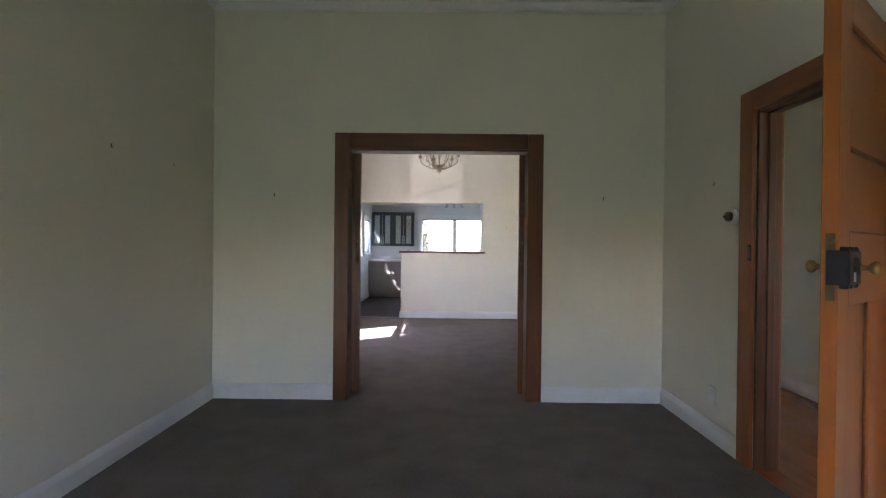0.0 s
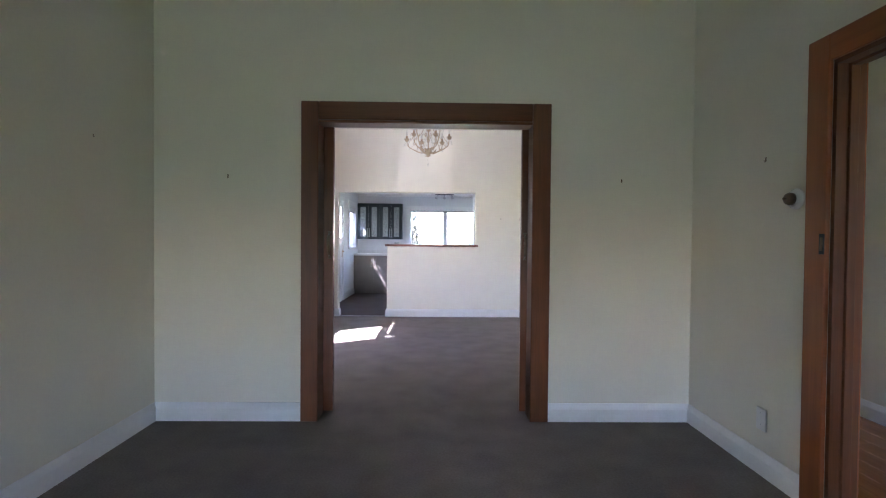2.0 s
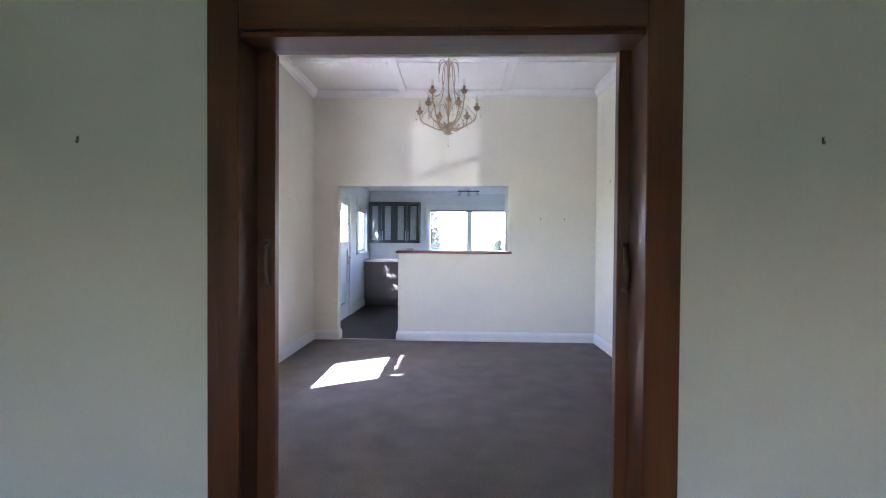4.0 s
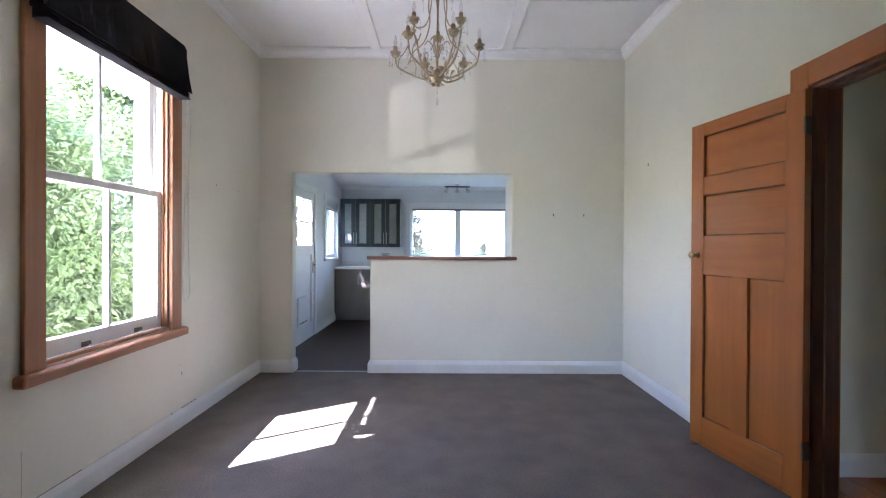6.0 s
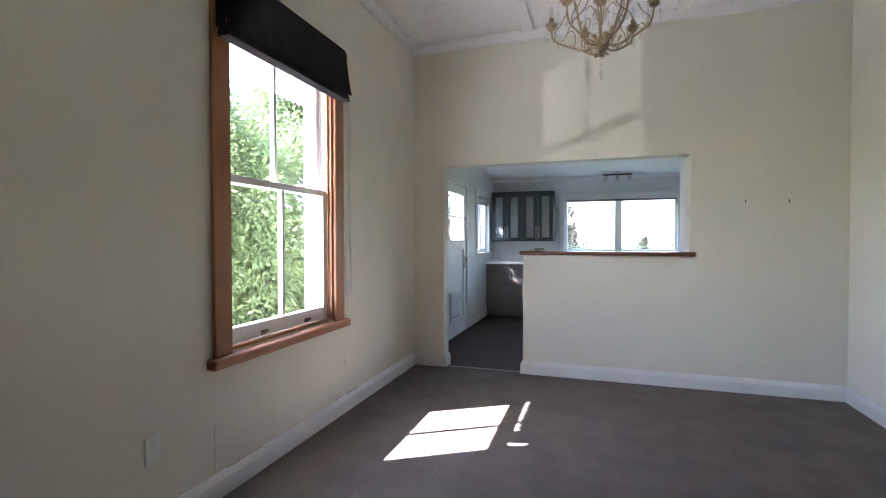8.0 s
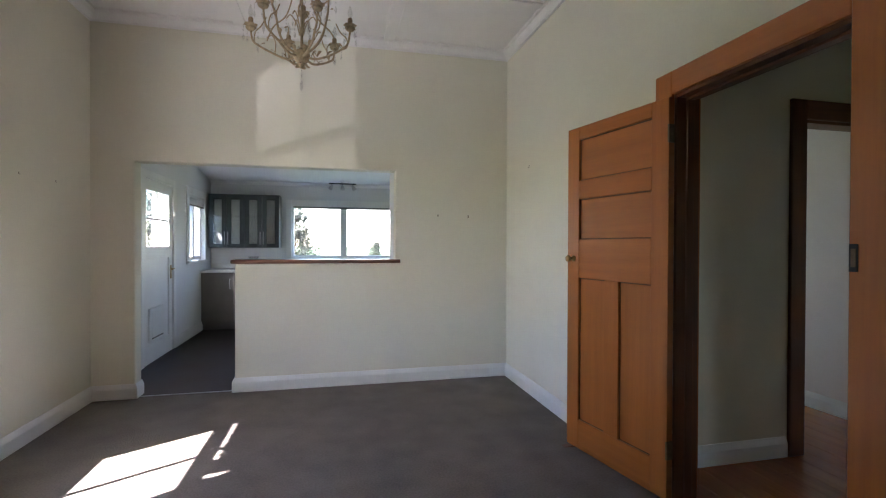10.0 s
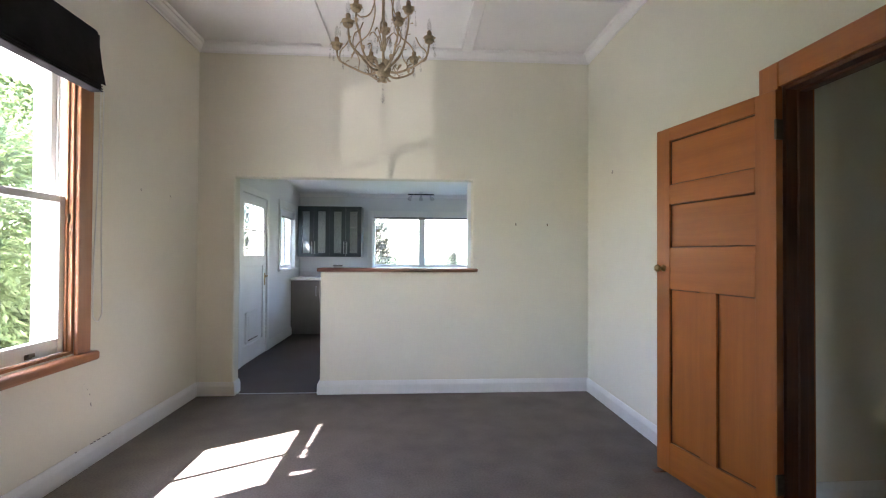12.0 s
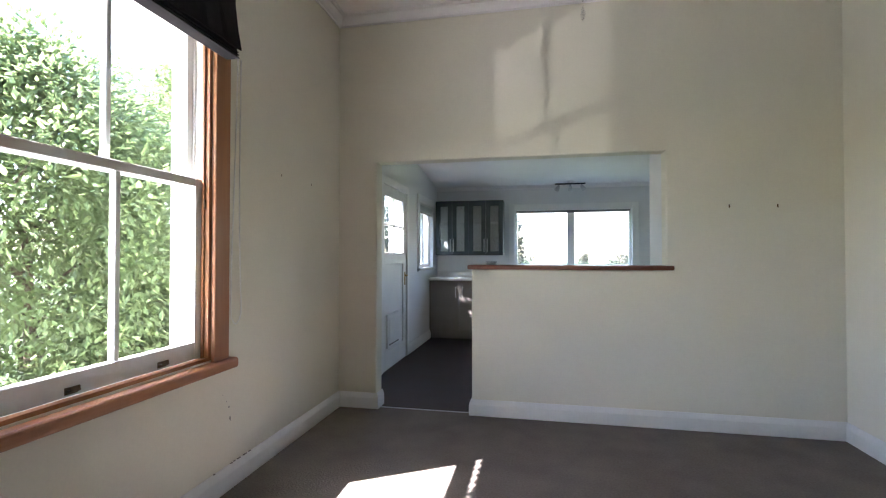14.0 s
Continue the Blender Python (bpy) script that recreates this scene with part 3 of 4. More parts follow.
for ya, yb in ((N1 + 0.001, 6.272),):
    part("jamb", box(XA - 0.014, XA + 0.002, ya, yb, 0, ZT), DARK_Z, F)
    part("jamb", box(XB - 0.002, XB + 0.014, ya, yb, 0, ZT), DARK_Z, F)
    part("head_jamb", box(XA + 0.002, XB - 0.002, ya, yb, ZT - 0.02, ZT), DARK_X, F)
part("track", box(XA - 0.012, XB + 0.012, 6.273, 6.325, ZT - 0.008, ZT, 0.001), DARK_X, F)


def pull_bm(cx, y, out):
    """A bowed strap pull, broad at the middle, between two flared feet."""
    bm = bmesh.new()
    pts = smooth_line([(cx, y + out * 0.002, 1.104), (cx, y + out * 0.016, 1.112), (cx, y + out * 0.027, 1.135), (cx, y + out * 0.031, 1.179), (cx, y + out * 0.027, 1.223), (cx, y + out * 0.016, 1.246), (cx, y + out * 0.002, 1.254)], 5)
    rings = []
    for i, p in enumerate(pts):
        d = (pts[min(i + 1, len(pts) - 1)] - pts[max(i - 1, 0)]).normalized()
        n = d.cross(Vector((1, 0, 0))).normalized() * 0.0024
        k = 0.0045 + 0.0075 * math.sin(math.pi * i / (len(pts) - 1))
        rings.append([bm.verts.new(p + Vector((sx * k, 0, 0)) + sn * n) for sx, sn in ((-1, -1), (1, -1), (1, 1), (-1, 1))])
    for a, b in zip(rings, rings[1:]):
        for i in range(4):
            bm.faces.new((a[i], a[(i + 1) % 4], b[(i + 1) % 4], b[i]))
    bm.faces.new(rings[0])
    bm.faces.new(rings[-1])
    for z, up in ((1.106, -1), (1.252, 1)):
        foot = [(-0.005, 0), (0.005, 0), (0.013, up * 0.022), (-0.013, up * 0.022)]
        lo = [bm.verts.new((cx + u, y - out * 0.0005, z + w)) for u, w in foot]
        hi = [bm.verts.new((cx + u * 0.85, y + out * 0.004, z + w * 0.92)) for u, w in foot]
        for i in range(4):
            bm.faces.new((lo[i], lo[(i + 1) % 4], hi[(i + 1) % 4], hi[i]))
        bm.faces.new(lo)
        bm.faces.new(hi)
    return bm


for nm, x0, x1, px in (("door_3", -1.43, -0.686, -0.714), ("door_4", 0.630, 1.345, 0.656)):
    d = thing(nm, "dark varnished pocket door slid into the wall", "sliding door", kind="structure")
    e0, e1 = (x1 - 0.11, x1) if nm == "door_3" else (x0, x0 + 0.11)
    part("stile", box(e0, e1, 6.280, 6.318, 0.012, ZT - 0.016, 0.002), DARK_Z, d)
    b0, b1 = (x0, e0) if nm == "door_3" else (e1, x1)
    part("panel", box(b0, b1, 6.289, 6.309, 0.012, ZT - 0.016), DARK_Z, d)
    part("pull", pull_bm(px, 6.2795, -1), BRONZE, d, "bowed dark bronze pull", True)
    part("pull", pull_bm(px, 6.3185, 1), BRONZE, d, "bowed dark bronze pull", True)

# hall doorway frame and boards
HF = thing("door_frame_4", "dark timber frame of the hall doorway", "door frame", kind="structure")
for xa, xb in ((2.805, 2.919), (3.696, 3.81)):
    part("architrave", box(xa, xb, 8.356, 8.38, 0, 2.185, 0.004), DARK_Z, HF)
part("architrave_head", box(2.92, 3.695, 8.357, 8.379, 2.066, 2.185, 0.004), DARK_X, HF)
for xa, xb in ((2.915, 2.935), (3.68, 3.70)):
    part("jamb", box(xa, xb, 8.381, 8.499, 0, 2.07), DARK_Z, HF)
part("head_jamb", box(2.935, 3.68, 8.381, 8.499, 2.05, 2.07), DARK_X, HF)

# ---- windows ----
BARW = 0.0125


def sash(parent, name, x0, x1, y0, y1, z0, z1, bot, top, mid):
    """A two-light sash: stiles, rails, one upright bar and two panes."""
    s = thing(name, "", "")
    s.parent = parent
    bm = box(x0, x1, y0, y0 + 0.045, z0, z1, 0.003)
    part("stile", bm, TRIM, s)
    part("stile", box(x0, x1, y1 - 0.045, y1, z0, z1, 0.003), TRIM, s)
    part("rail", box(x0, x1, y0 + 0.045, y1 - 0.045, z0, z0 + bot, 0.003), TRIM, s)
    part("rail", box(x0, x1, y0 + 0.045, y1 - 0.045, z1 - top, z1, 0.003), TRIM, s)
    part("glazing_bar", box(x0 + 0.002, x1 - 0.002, mid - BARW, mid + BARW, z0 + bot, z1 - top, 0.004), TRIM, s)
    for a, b in ((y0 + 0.045, mid - BARW), (mid + BARW, y1 - 0.045)):
        g = part("pane", box((x0 + x1) / 2 - 0.0015, (x0 + x1) / 2 + 0.0015, a, b, z0 + bot, z1 - top), GLASS, s)
        g.visible_shadow = False
    return s


def window_main():
    W = thing("window_1", "double-hung white sash window in an orange-brown timber surround", "window", kind="structure")
    y0, y1, z0, z1 = 7.925, 8.91, 0.70, 2.50
    # timber surround
    part("architrave", box(L, L + 0.024, y0 - 0.108, y0 + 0.004, z0 - 0.01, z1 + 0.11, 0.004), OLD_Z, W)
    part("architrave", box(L, L + 0.024, y1 - 0.004, y1 + 0.108, z0 - 0.01, z1 + 0.11, 0.004), OLD_Z, W)
    part("architrave_head", box(L, L + 0.023, y0 + 0.005, y1 - 0.005, z1 - 0.004, z1 + 0.11, 0.004), OLD_Y, W)
    part("window_sill", box(L - 0.03, L + 0.052, y0 - 0.14, y1 + 0.155, 0.635, 0.690, 0.016, 3), OLD_Y, W)
    for a, b in ((y0, y0 + 0.022), (y1 - 0.022, y1)):
        part("lining", box(L - 0.034, L - 0.001, a, b, z0, z1), OLD_Z, W)
        part("pulley_stile", box(L - 0.219, L - 0.035, a, b, z0, z1), BOARDS, W)
    part("lining", box(L - 0.037, L - 0.001, y0 + 0.022, y1 - 0.022, z0 - 0.008, z0 + 0.016), OLD_Y, W)
    part("outer_sill", box(L - 0.30, L - 0.038, y0 - 0.05, y1 + 0.05, z0 - 0.05, z0 + 0.012, 0.004), BOARDS, W)
    # parting beads
    for a, b in ((y0 + 0.022, y0 + 0.034), (y1 - 0.034, y1 - 0.022)):
        part("bead", box(L - 0.035, L - 0.021, a, b, z0 + 0.016, z1, 0.002), OLD_Z, W)
        part("bead", box(L - 0.087, L - 0.078, a, b, z0 + 0.016, z1, 0.002), TRIM, W)
    sash(W, "lower_sash", L - 0.075, L - 0.038, y0 + 0.024, y1 - 0.024, z0 + 0.017, 1.600, 0.085, 0.042, 8.417)
    sash(W, "upper_sash", L - 0.127, L - 0.090, y0 + 0.024, y1 - 0.024, 1.560, z1 - 0.005, 0.045, 0.05, 8.417)
    for yy in (8.232, 8.642):
        bm = box(L - 0.039, L - 0.017, yy - 0.022, yy + 0.022, 0.735, 0.742, 0.002)
        box(L - 0.041, L - 0.037, yy - 0.026, yy + 0.026, 0.725, 0.752, 0.0015, 1, bm)
        box(L - 0.023, L - 0.016, yy - 0.018, yy + 0.018, 0.738, 0.756, 0.002, 1, bm)
        part("sash_lift", bm, BRONZE, W, "small dark bronze sash lift")
    part("sash_stay", box(L - 0.021, L - 0.015, 8.875, 8.888, 1.45, 1.50, 0.002), BRONZE, W)


window_main()


def window_north():
    W = thing("window_2", "wide white two-light kitchen window", "window", kind="structure")
    x0, x1, z0, z1 = -0.60, 1.13, 1.06, 1.93
    y = NK
    part("architrave", box(x0 - 0.09, x0 + 0.003, y - 0.022, y, z0 - 0.06, z1 + 0.10, 0.004), TRIM, W)
    part("architrave", box(x1 - 0.003, x1 + 0.09, y - 0.022, y, z0 - 0.06, z1 + 0.10, 0.004), TRIM, W)
    part("architrave_head", box(x0 + 0.004, x1 - 0.004, y - 0.021, y - 0.001, z1 - 0.003, z1 + 0.10, 0.004), TRIM, W)
    part("window_sill", box(x0 + 0.004, x1 - 0.004, y - 0.05, y + 0.03, z0 - 0.03, z0 + 0.003, 0.006), TRIM, W)
    part("window_frame", box(x0, x0 + 0.035, y + 0.05, y + 0.11, z0, z1, 0.003), TRIM, W)
    part("window_frame", box(x1 - 0.035, x1, y + 0.05, y + 0.11, z0, z1, 0.003), TRIM, W)
    part("window_frame", box(x0 + 0.035, x1 - 0.035, y + 0.05, y + 0.11, z0, z0 + 0.04, 0.003), TRIM, W)
    part("window_frame", box(x0 + 0.035, x1 - 0.035, y + 0.05, y + 0.11, z1 - 0.035, z1, 0.003), TRIM, W)
    part("mullion", box(0.195, 0.305, y + 0.045, y + 0.112, z0 + 0.04, z1 - 0.035, 0.004), TRIM, W)
    for a, b in ((x0 + 0.035, 0.195), (0.305, x1 - 0.035)):
        g = part("pane", box(a, b, y + 0.08, y + 0.083, z0 + 0.04, z1 - 0.035), GLASS, W)
        g.visible_shadow = False
    B = thing("roller_blind", "rolled-up grey blind at the head of the kitchen window", "blind", ((x0 + x1) / 2, y + 0.02, z1 - 0.018))
    part("roll", lathe([(0, -0.84), (0.013, -0.84), (0.015, -0.80), (0.015, 0.80), (0.013, 0.84), (0, 0.84)], 14, Matrix.Rotation(radians(90), 4, "Y")), BASE, B, "", True)
    part("hem_bar", box(-0.80, 0.80, -0.014, -0.006, -0.024, -0.014, 0.002), BASE, B)


def window_kitchen_west():
    W = thing("window_3", "narrow white casement window with open blind", "window", kind="structure")
    y0, y1, z0, z1 = 13.02, 13.82, 1.06, 1.98
    x = L
    part("architrave", box(x, x + 0.022, y0 - 0.085, y0 + 0.003, z0 - 0.05, z1 + 0.09, 0.004), TRIM, W)
    part("architrave", box(x, x + 0.022, y1 - 0.003, y1 + 0.06, z0 - 0.05, z1 + 0.09, 0.004), TRIM, W)
    part("architrave_head", box(x + 0.001, x + 0.021, y0 + 0.004, y1 - 0.004, z1 - 0.003, z1 + 0.09, 0.004), TRIM, W)
    part("window_sill", box(x - 0.03, x + 0.05, y0 - 0.10, y1 + 0.06, z0 - 0.035, z0, 0.006), TRIM, W)
    for a, b in ((y0, y0 + 0.045), (y1 - 0.045, y1), (13.40, 13.445)):
        part("window_frame", box(x - 0.09, x - 0.04, a, b, z0, z1, 0.003), TRIM, W)
    for a, b in ((z0, z0 + 0.05), (z1 - 0.05, z1)):
        part("window_frame", box(x - 0.088, x - 0.042, y0 + 0.045, y1 - 0.045, a, b, 0.003), TRIM, W)
    for a, b in ((y0 + 0.045, 13.40), (13.445, y1 - 0.045)):
        g = part("pane", box(x - 0.067, x - 0.064, a, b, z0 + 0.05, z1 - 0.05), GLASS, W)
        g.visible_shadow = False
    B = thing("venetian_blind", "raised grey slatted blind stacked at the window head", "blind", (x - 0.014, (y0 + y1) / 2, z1 - 0.14))
    part("headrail", box(-0.02, 0.02, -0.39, 0.39, 0.10, 0.14, 0.003), PLASTIC, B)
    for i in range(9):
        part("slat", box(-0.022, 0.022, -0.385, 0.385, 0.005 + i * 0.0105, 0.0065 + i * 0.0105), STEEL, B)
    part("bottom_rail", box(-0.02, 0.02, -0.385, 0.385, -0.014, 0.001, 0.003), BASE, B)


window_north()
window_kitchen_west()


def kitchen_door():
    D = thing("door_5", "closed white half-glazed back door with a cat flap", "door", kind="structure")
    y0, y1, zt = 11.48, 12.40, 1.99
    x = L
    for a, b in ((y0 - 0.08, y0 + 0.003), (y1 - 0.003, y1 + 0.08)):
        part("architrave", box(x, x + 0.022, a, b, 0, zt + 0.08, 0.004), TRIM, D)
    part("architrave_head", box(x + 0.001, x + 0.021, y0 + 0.004, y1 - 0.004, zt - 0.003, zt + 0.08, 0.004), TRIM, D)
    xa, xb = x - 0.042, x - 0.002
    st = 0.11
    for a, b in ((y0 + 0.004, y0 + st), (y1 - st, y1 - 0.004)):
        part("stile", box(xa, xb, a, b, 0.008, zt - 0.004, 0.002), TRIM, D)
    for a, b in ((0.008, 0.20), (1.13, 1.26), (1.87, zt - 0.004)):
        part("rail", box(xa, xb, y0 + st, y1 - st, a, b, 0.002), TRIM, D)
    part("panel", box(x - 0.032, x - 0.019, y0 + st, y1 - st, 0.20, 1.13), TRIM, D)
    my, mz = (y0 + y1) / 2, 1.565
    part("glazing_bar", box(xa + 0.004, xb - 0.004, my - 0.012, my + 0.012, 1.26, 1.87, 0.003), TRIM, D)
    part("glazing_bar", box(xa + 0.005, xb - 0.005, y0 + st, y1 - st, mz - 0.012, mz + 0.012, 0.003), TRIM, D)
    for a, b in ((y0 + st, my - 0.012), (my + 0.012, y1 - st)):
        for c, e in ((1.26, mz - 0.012), (mz + 0.012, 1.87)):
            g = part("pane", box(x - 0.024, x - 0.021, a, b, c, e), GLASS, D)
            g.visible_shadow = False
    fl = part("cat_flap", box(x - 0.020, x + 0.007, 11.68, 12.08, 0.22, 0.585, 0.006, 2), PLASTIC, D, "white plastic cat flap")
    part("flap", box(x + 0.0075, x + 0.012, 11.725, 12.035, 0.27, 0.54, 0.002), PLASTIC, fl)
    part("flap_rim", box(x + 0.0075, x + 0.017, 11.72, 12.04, 0.25, 0.264, 0.002), BASE, fl)
    part("lock_plate", box(x - 0.0015, x + 0.004, 12.325, 12.365, 0.87, 1.03, 0.002), BRASS, D)
    part("door_handle", tube(smooth_line([(x + 0.003, 12.345, 0.99), (x + 0.026, 12.345, 0.99), (x + 0.040, 12.335, 0.99), (x + 0.042, 12.25, 0.985)], 5), 0.008), BRASS, D, "brass lever handle", True)


kitchen_door()

# unseen windows, added and sized for the light they let in, get plain frames
for nm, ax, box1 in (("window_4", "y", (-1.15, 0.10, 0.25, 0.30, 0.45, 1.62)), ("window_5", "y", (2.3, 3.5, 11.34, 11.39, 0.8, 2.2))):
    x0, x1, ya, yb, z0, z1 = box1
    W = thing(nm, "plain white frame of an unseen window that lets light in", "window", kind="structure")
    for a, b in ((x0, x0 + 0.05), (x1 - 0.05, x1), ((x0 + x1) / 2 - 0.03, (x0 + x1) / 2 + 0.03)):
        part("window_frame", box(a, b, ya, yb, z0, z1, 0.003), TRIM, W)
    for a, b in ((z0, z0 + 0.06), (z1 - 0.06, z1)):
        part("window_frame", box(x0 + 0.05, (x0 + x1) / 2 - 0.03, ya, yb, a, b, 0.003), TRIM, W)
        part("window_frame", box((x0 + x1) / 2 + 0.03, x1 - 0.05, ya, yb, a, b, 0.003), TRIM, W)

# corrugated hood over the west window, sloping outward, with a slot near its end lap
bm = bmesh.new()
HY0, HY1, HX0, HX1, HZ0, HZ1 = 7.30, 9.62, L - 0.22, -2.524, 2.70, 2.4245
n = 240
rows = []
for i in range(n + 1):
    y = HY0 + (HY1 - HY0) * i / n
    c = 0.012 * math.sin(2 * math.pi * y / 0.076)
    drop = 0.035 if y < 7.90 else 0.0
    cut = HX1 + 0.12
    zc = HZ0 + (HZ1 - HZ0) * (cut - HX0) / (HX1 - HX0)
    line = [(HX0, HZ0), (cut, zc), (HX1 - drop, HZ1 - drop * 0.6)]
    rows.append([[bm.verts.new((x, y, z + c - th)) for x, z in line] for th in (0, 0.003)])
for i, (a, b) in enumerate(zip(rows, rows[1:])):
    y = HY0 + (HY1 - HY0) * (i + 0.5) / n
    for k in range(2):
        if k == 1 and abs(y - 7.69) < 0.012:
            continue
        for s in (0, 1):
            bm.faces.new((a[s][k], b[s][k], b[s][k + 1], a[s][k + 1]))
    if abs(y - 7.69) >= 0.012:
        bm.faces.new((a[0][2], b[0][2], b[1][2], a[1][2]))
tagged(link_bm("roof_hood", bm, BOARDS), "white corrugated iron hood over the window", "eave", kind="structure")

# ---- kitchen ----
def upper_cabinet():
    C = thing("wall_cabinet", "dark slate-green wall cabinet with four glazed doors", "cabinet", (-1.80, 13.90, 1.235))
    w, d, h = 1.04, 0.318, 0.835
    bm = box(0, 0.018, 0.02, d, 0, h)
    box(w - 0.018, w, 0.02, d, 0, h, 0, 1, bm)
    box(0.018, w - 0.018, 0.02, d, 0, 0.018, 0, 1, bm)
    box(0.018, w - 0.018, 0.02, d, h - 0.018, h, 0, 1, bm)
    box(w / 2 - 0.009, w / 2 + 0.009, 0.02, d, 0.018, h - 0.018, 0, 1, bm)
    part("body", bm, UPPER, C)
    part("back", box(0.018, w - 0.018, d - 0.012, d - 0.002, 0.018, h - 0.018), TRIM, C, "pale cabinet back")
    for z in (0.25, 0.50):
        part("shelf", box(0.019, w / 2 - 0.01, 0.022, d - 0.013, z, z + 0.016), TRIM, C)
        part("shelf", box(w / 2 + 0.01, w - 0.019, 0.022, d - 0.013, z, z + 0.016), TRIM, C)
    dw = w / 4
    for i in range(4):
        a, b = i * dw + 0.002, (i + 1) * dw - 0.002
        s = 0.066
        bm = box(a, a + s, 0, 0.019, 0.002, h - 0.002, 0.002)
        box(b - s, b, 0, 0.019, 0.002, h - 0.002, 0.002, 1, bm)
        box(a + s, b - s, 0.0005, 0.0185, 0.002, 0.060, 0.0, 1, bm)
        box(a + s, b - s, 0.0005, 0.0185, h - 0.085, h - 0.002, 0.0, 1, bm)
        dr = part("door", bm, UPPER, C)
        part("pane", box(a + s, b - s, 0.008, 0.011, 0.060, h - 0.085), FROST, dr, "lightly frosted glass pane")
        hx = b - 0.022 if i % 2 == 0 else a + 0.022
        bm = tube([(hx, -0.026, 0.05), (hx, -0.026, 0.25)], 0.006, 8)
        tube([(hx, -0.026, 0.075), (hx, 0.0, 0.075)], 0.004, 6, bm)
        tube([(hx, -0.026, 0.225), (hx, 0.0, 0.225)], 0.004, 6, bm)
        part("handle", bm, STEEL, dr, "slim steel bar handle")
    return C


upper_cabinet()


def base_unit(x0, w):
    C = thing("base_cabinet", "taupe kitchen base cabinet with two flat doors", "cabinet", (x0, 13.64, 0), "kitchen base cabinets")
    part("body", box(0.001, w - 0.001, 0.02, 0.575, 0.13, 0.862), BASE, C)
    part("plinth", box(0.001, w - 0.001, 0.045, 0.06, 0, 0.129), BASE, C)
    for i in range(2):
        a, b = i * w / 2 + 0.002, (i + 1) * w / 2 - 0.002
        dr = part("door", box(a, b, 0, 0.019, 0.135, 0.858, 0.002), BASE, C)
        hx = b - 0.05 if i == 0 else a + 0.05
        bm = tube(smooth_line([(hx, 0.0, 0.62), (hx, -0.022, 0.635), (hx, -0.024, 0.69), (hx, -0.022, 0.745), (hx, 0.0, 0.76)], 4), 0.0045, 8)
        for zz in (0.62, 0.76):
            lathe([(0, 0), (0.010, 0), (0.010, 0.003), (0.006, 0.006), (0, 0.006)], 10, Matrix.Translation((hx, 0.0, zz)) @ Matrix.Rotation(radians(90), 4, "X"), bm)
        part("handle", bm, STEEL, dr, "curved steel handle")
    return C


first = base_unit(L + 0.004, 0.90)
for k in (1, 2):
    copy_thing(first, pose(L + 0.004 + k * 0.902, 13.64, 0))
W = thing("worktop", "pale laminate kitchen worktop over the base cabinets", "worktop", (0, 13.90, 0.862))
part("slab", box(L + 0.003, R - 0.005, -0.30, NK - 13.90 - 0.003, 0.0, 0.036, 0.006, 2), BENCH, W)
part("upstand", box(L + 0.003, R - 0.005, NK - 13.90 - 0.020, NK - 13.90 - 0.003, 0.037, 0.12, 0.003), BENCH, W)
tagged(link_bm("splashback_trim", box(L + 0.002, -0.70, NK - 0.008, NK - 0.001, 0.99, 1.233), SPLASH), "white splashback on the kitchen wall", "splashback", kind="structure")


def spot_bar():
    S = thing("spotlight_bar", "dark ceiling bar with three small spotlights", "ceiling light", (0.225, 14.02, 2.295))
    part("bar", box(-0.22, 0.22, -0.016, 0.016, -0.006, 0.014, 0.004, 2), IRON, S)
    part("mount", lathe([(0, 0.014), (0.03, 0.014), (0.035, 0.03), (0.035, 0.046), (0, 0.048)], 20), CEIL, S, "", True)
    for i, x in enumerate((-0.17, 0.0, 0.17)):
        part("arm", tube([(x, 0, -0.005), (x, 0, -0.035)], 0.006, 8), IRON, S)
        m = Matrix.Translation((x, -0.012, -0.040)) @ Matrix.Rotation(radians((30, 0, -30)[i]), 4, "Y") @ Matrix.Rotation(radians(160), 4, "X")
        part("spot_head", lathe([(0, -0.02), (0.016, -0.02), (0.024, 0.0), (0.036, 0.060), (0.033, 0.060), (0.020, 0.012), (0, 0.010)], 16, m), STEEL, S, "small steel spot head", True)


spot_bar()

# ---- half wall ledge and what lies on it ----
LG = thing("ledge", "red-brown varnished timber ledge capping the half wall", "ledge", (0, 10.50, 1.118), kind="")
part("board", box(-0.775, 0.70, -0.105, 0.10, 0.0, 0.034, 0.010, 3), LEDGEWOOD, LG)
T = thing("ashtray", "small dark metal dish lying on the ledge", "dish", (-0.60, 10.50, 1.152))
part("dish", lathe([(0, 0), (0.030, 0), (0.040, 0.012), (0.042, 0.020), (0.038, 0.020), (0.030, 0.006), (0, 0.005)], 20), STEEL, T, "", True)
part("rim", lathe([(0.040, 0.0195), (0.045, 0.021), (0.044, 0.025), (0.038, 0.0245)], 20), IRON, T, "", True)
part("knob", lathe([(0, 0.005), (0.012, 0.006), (0.014, 0.018), (0.008, 0.026), (0, 0.028)], 14), CERAMIC, T, "", True)

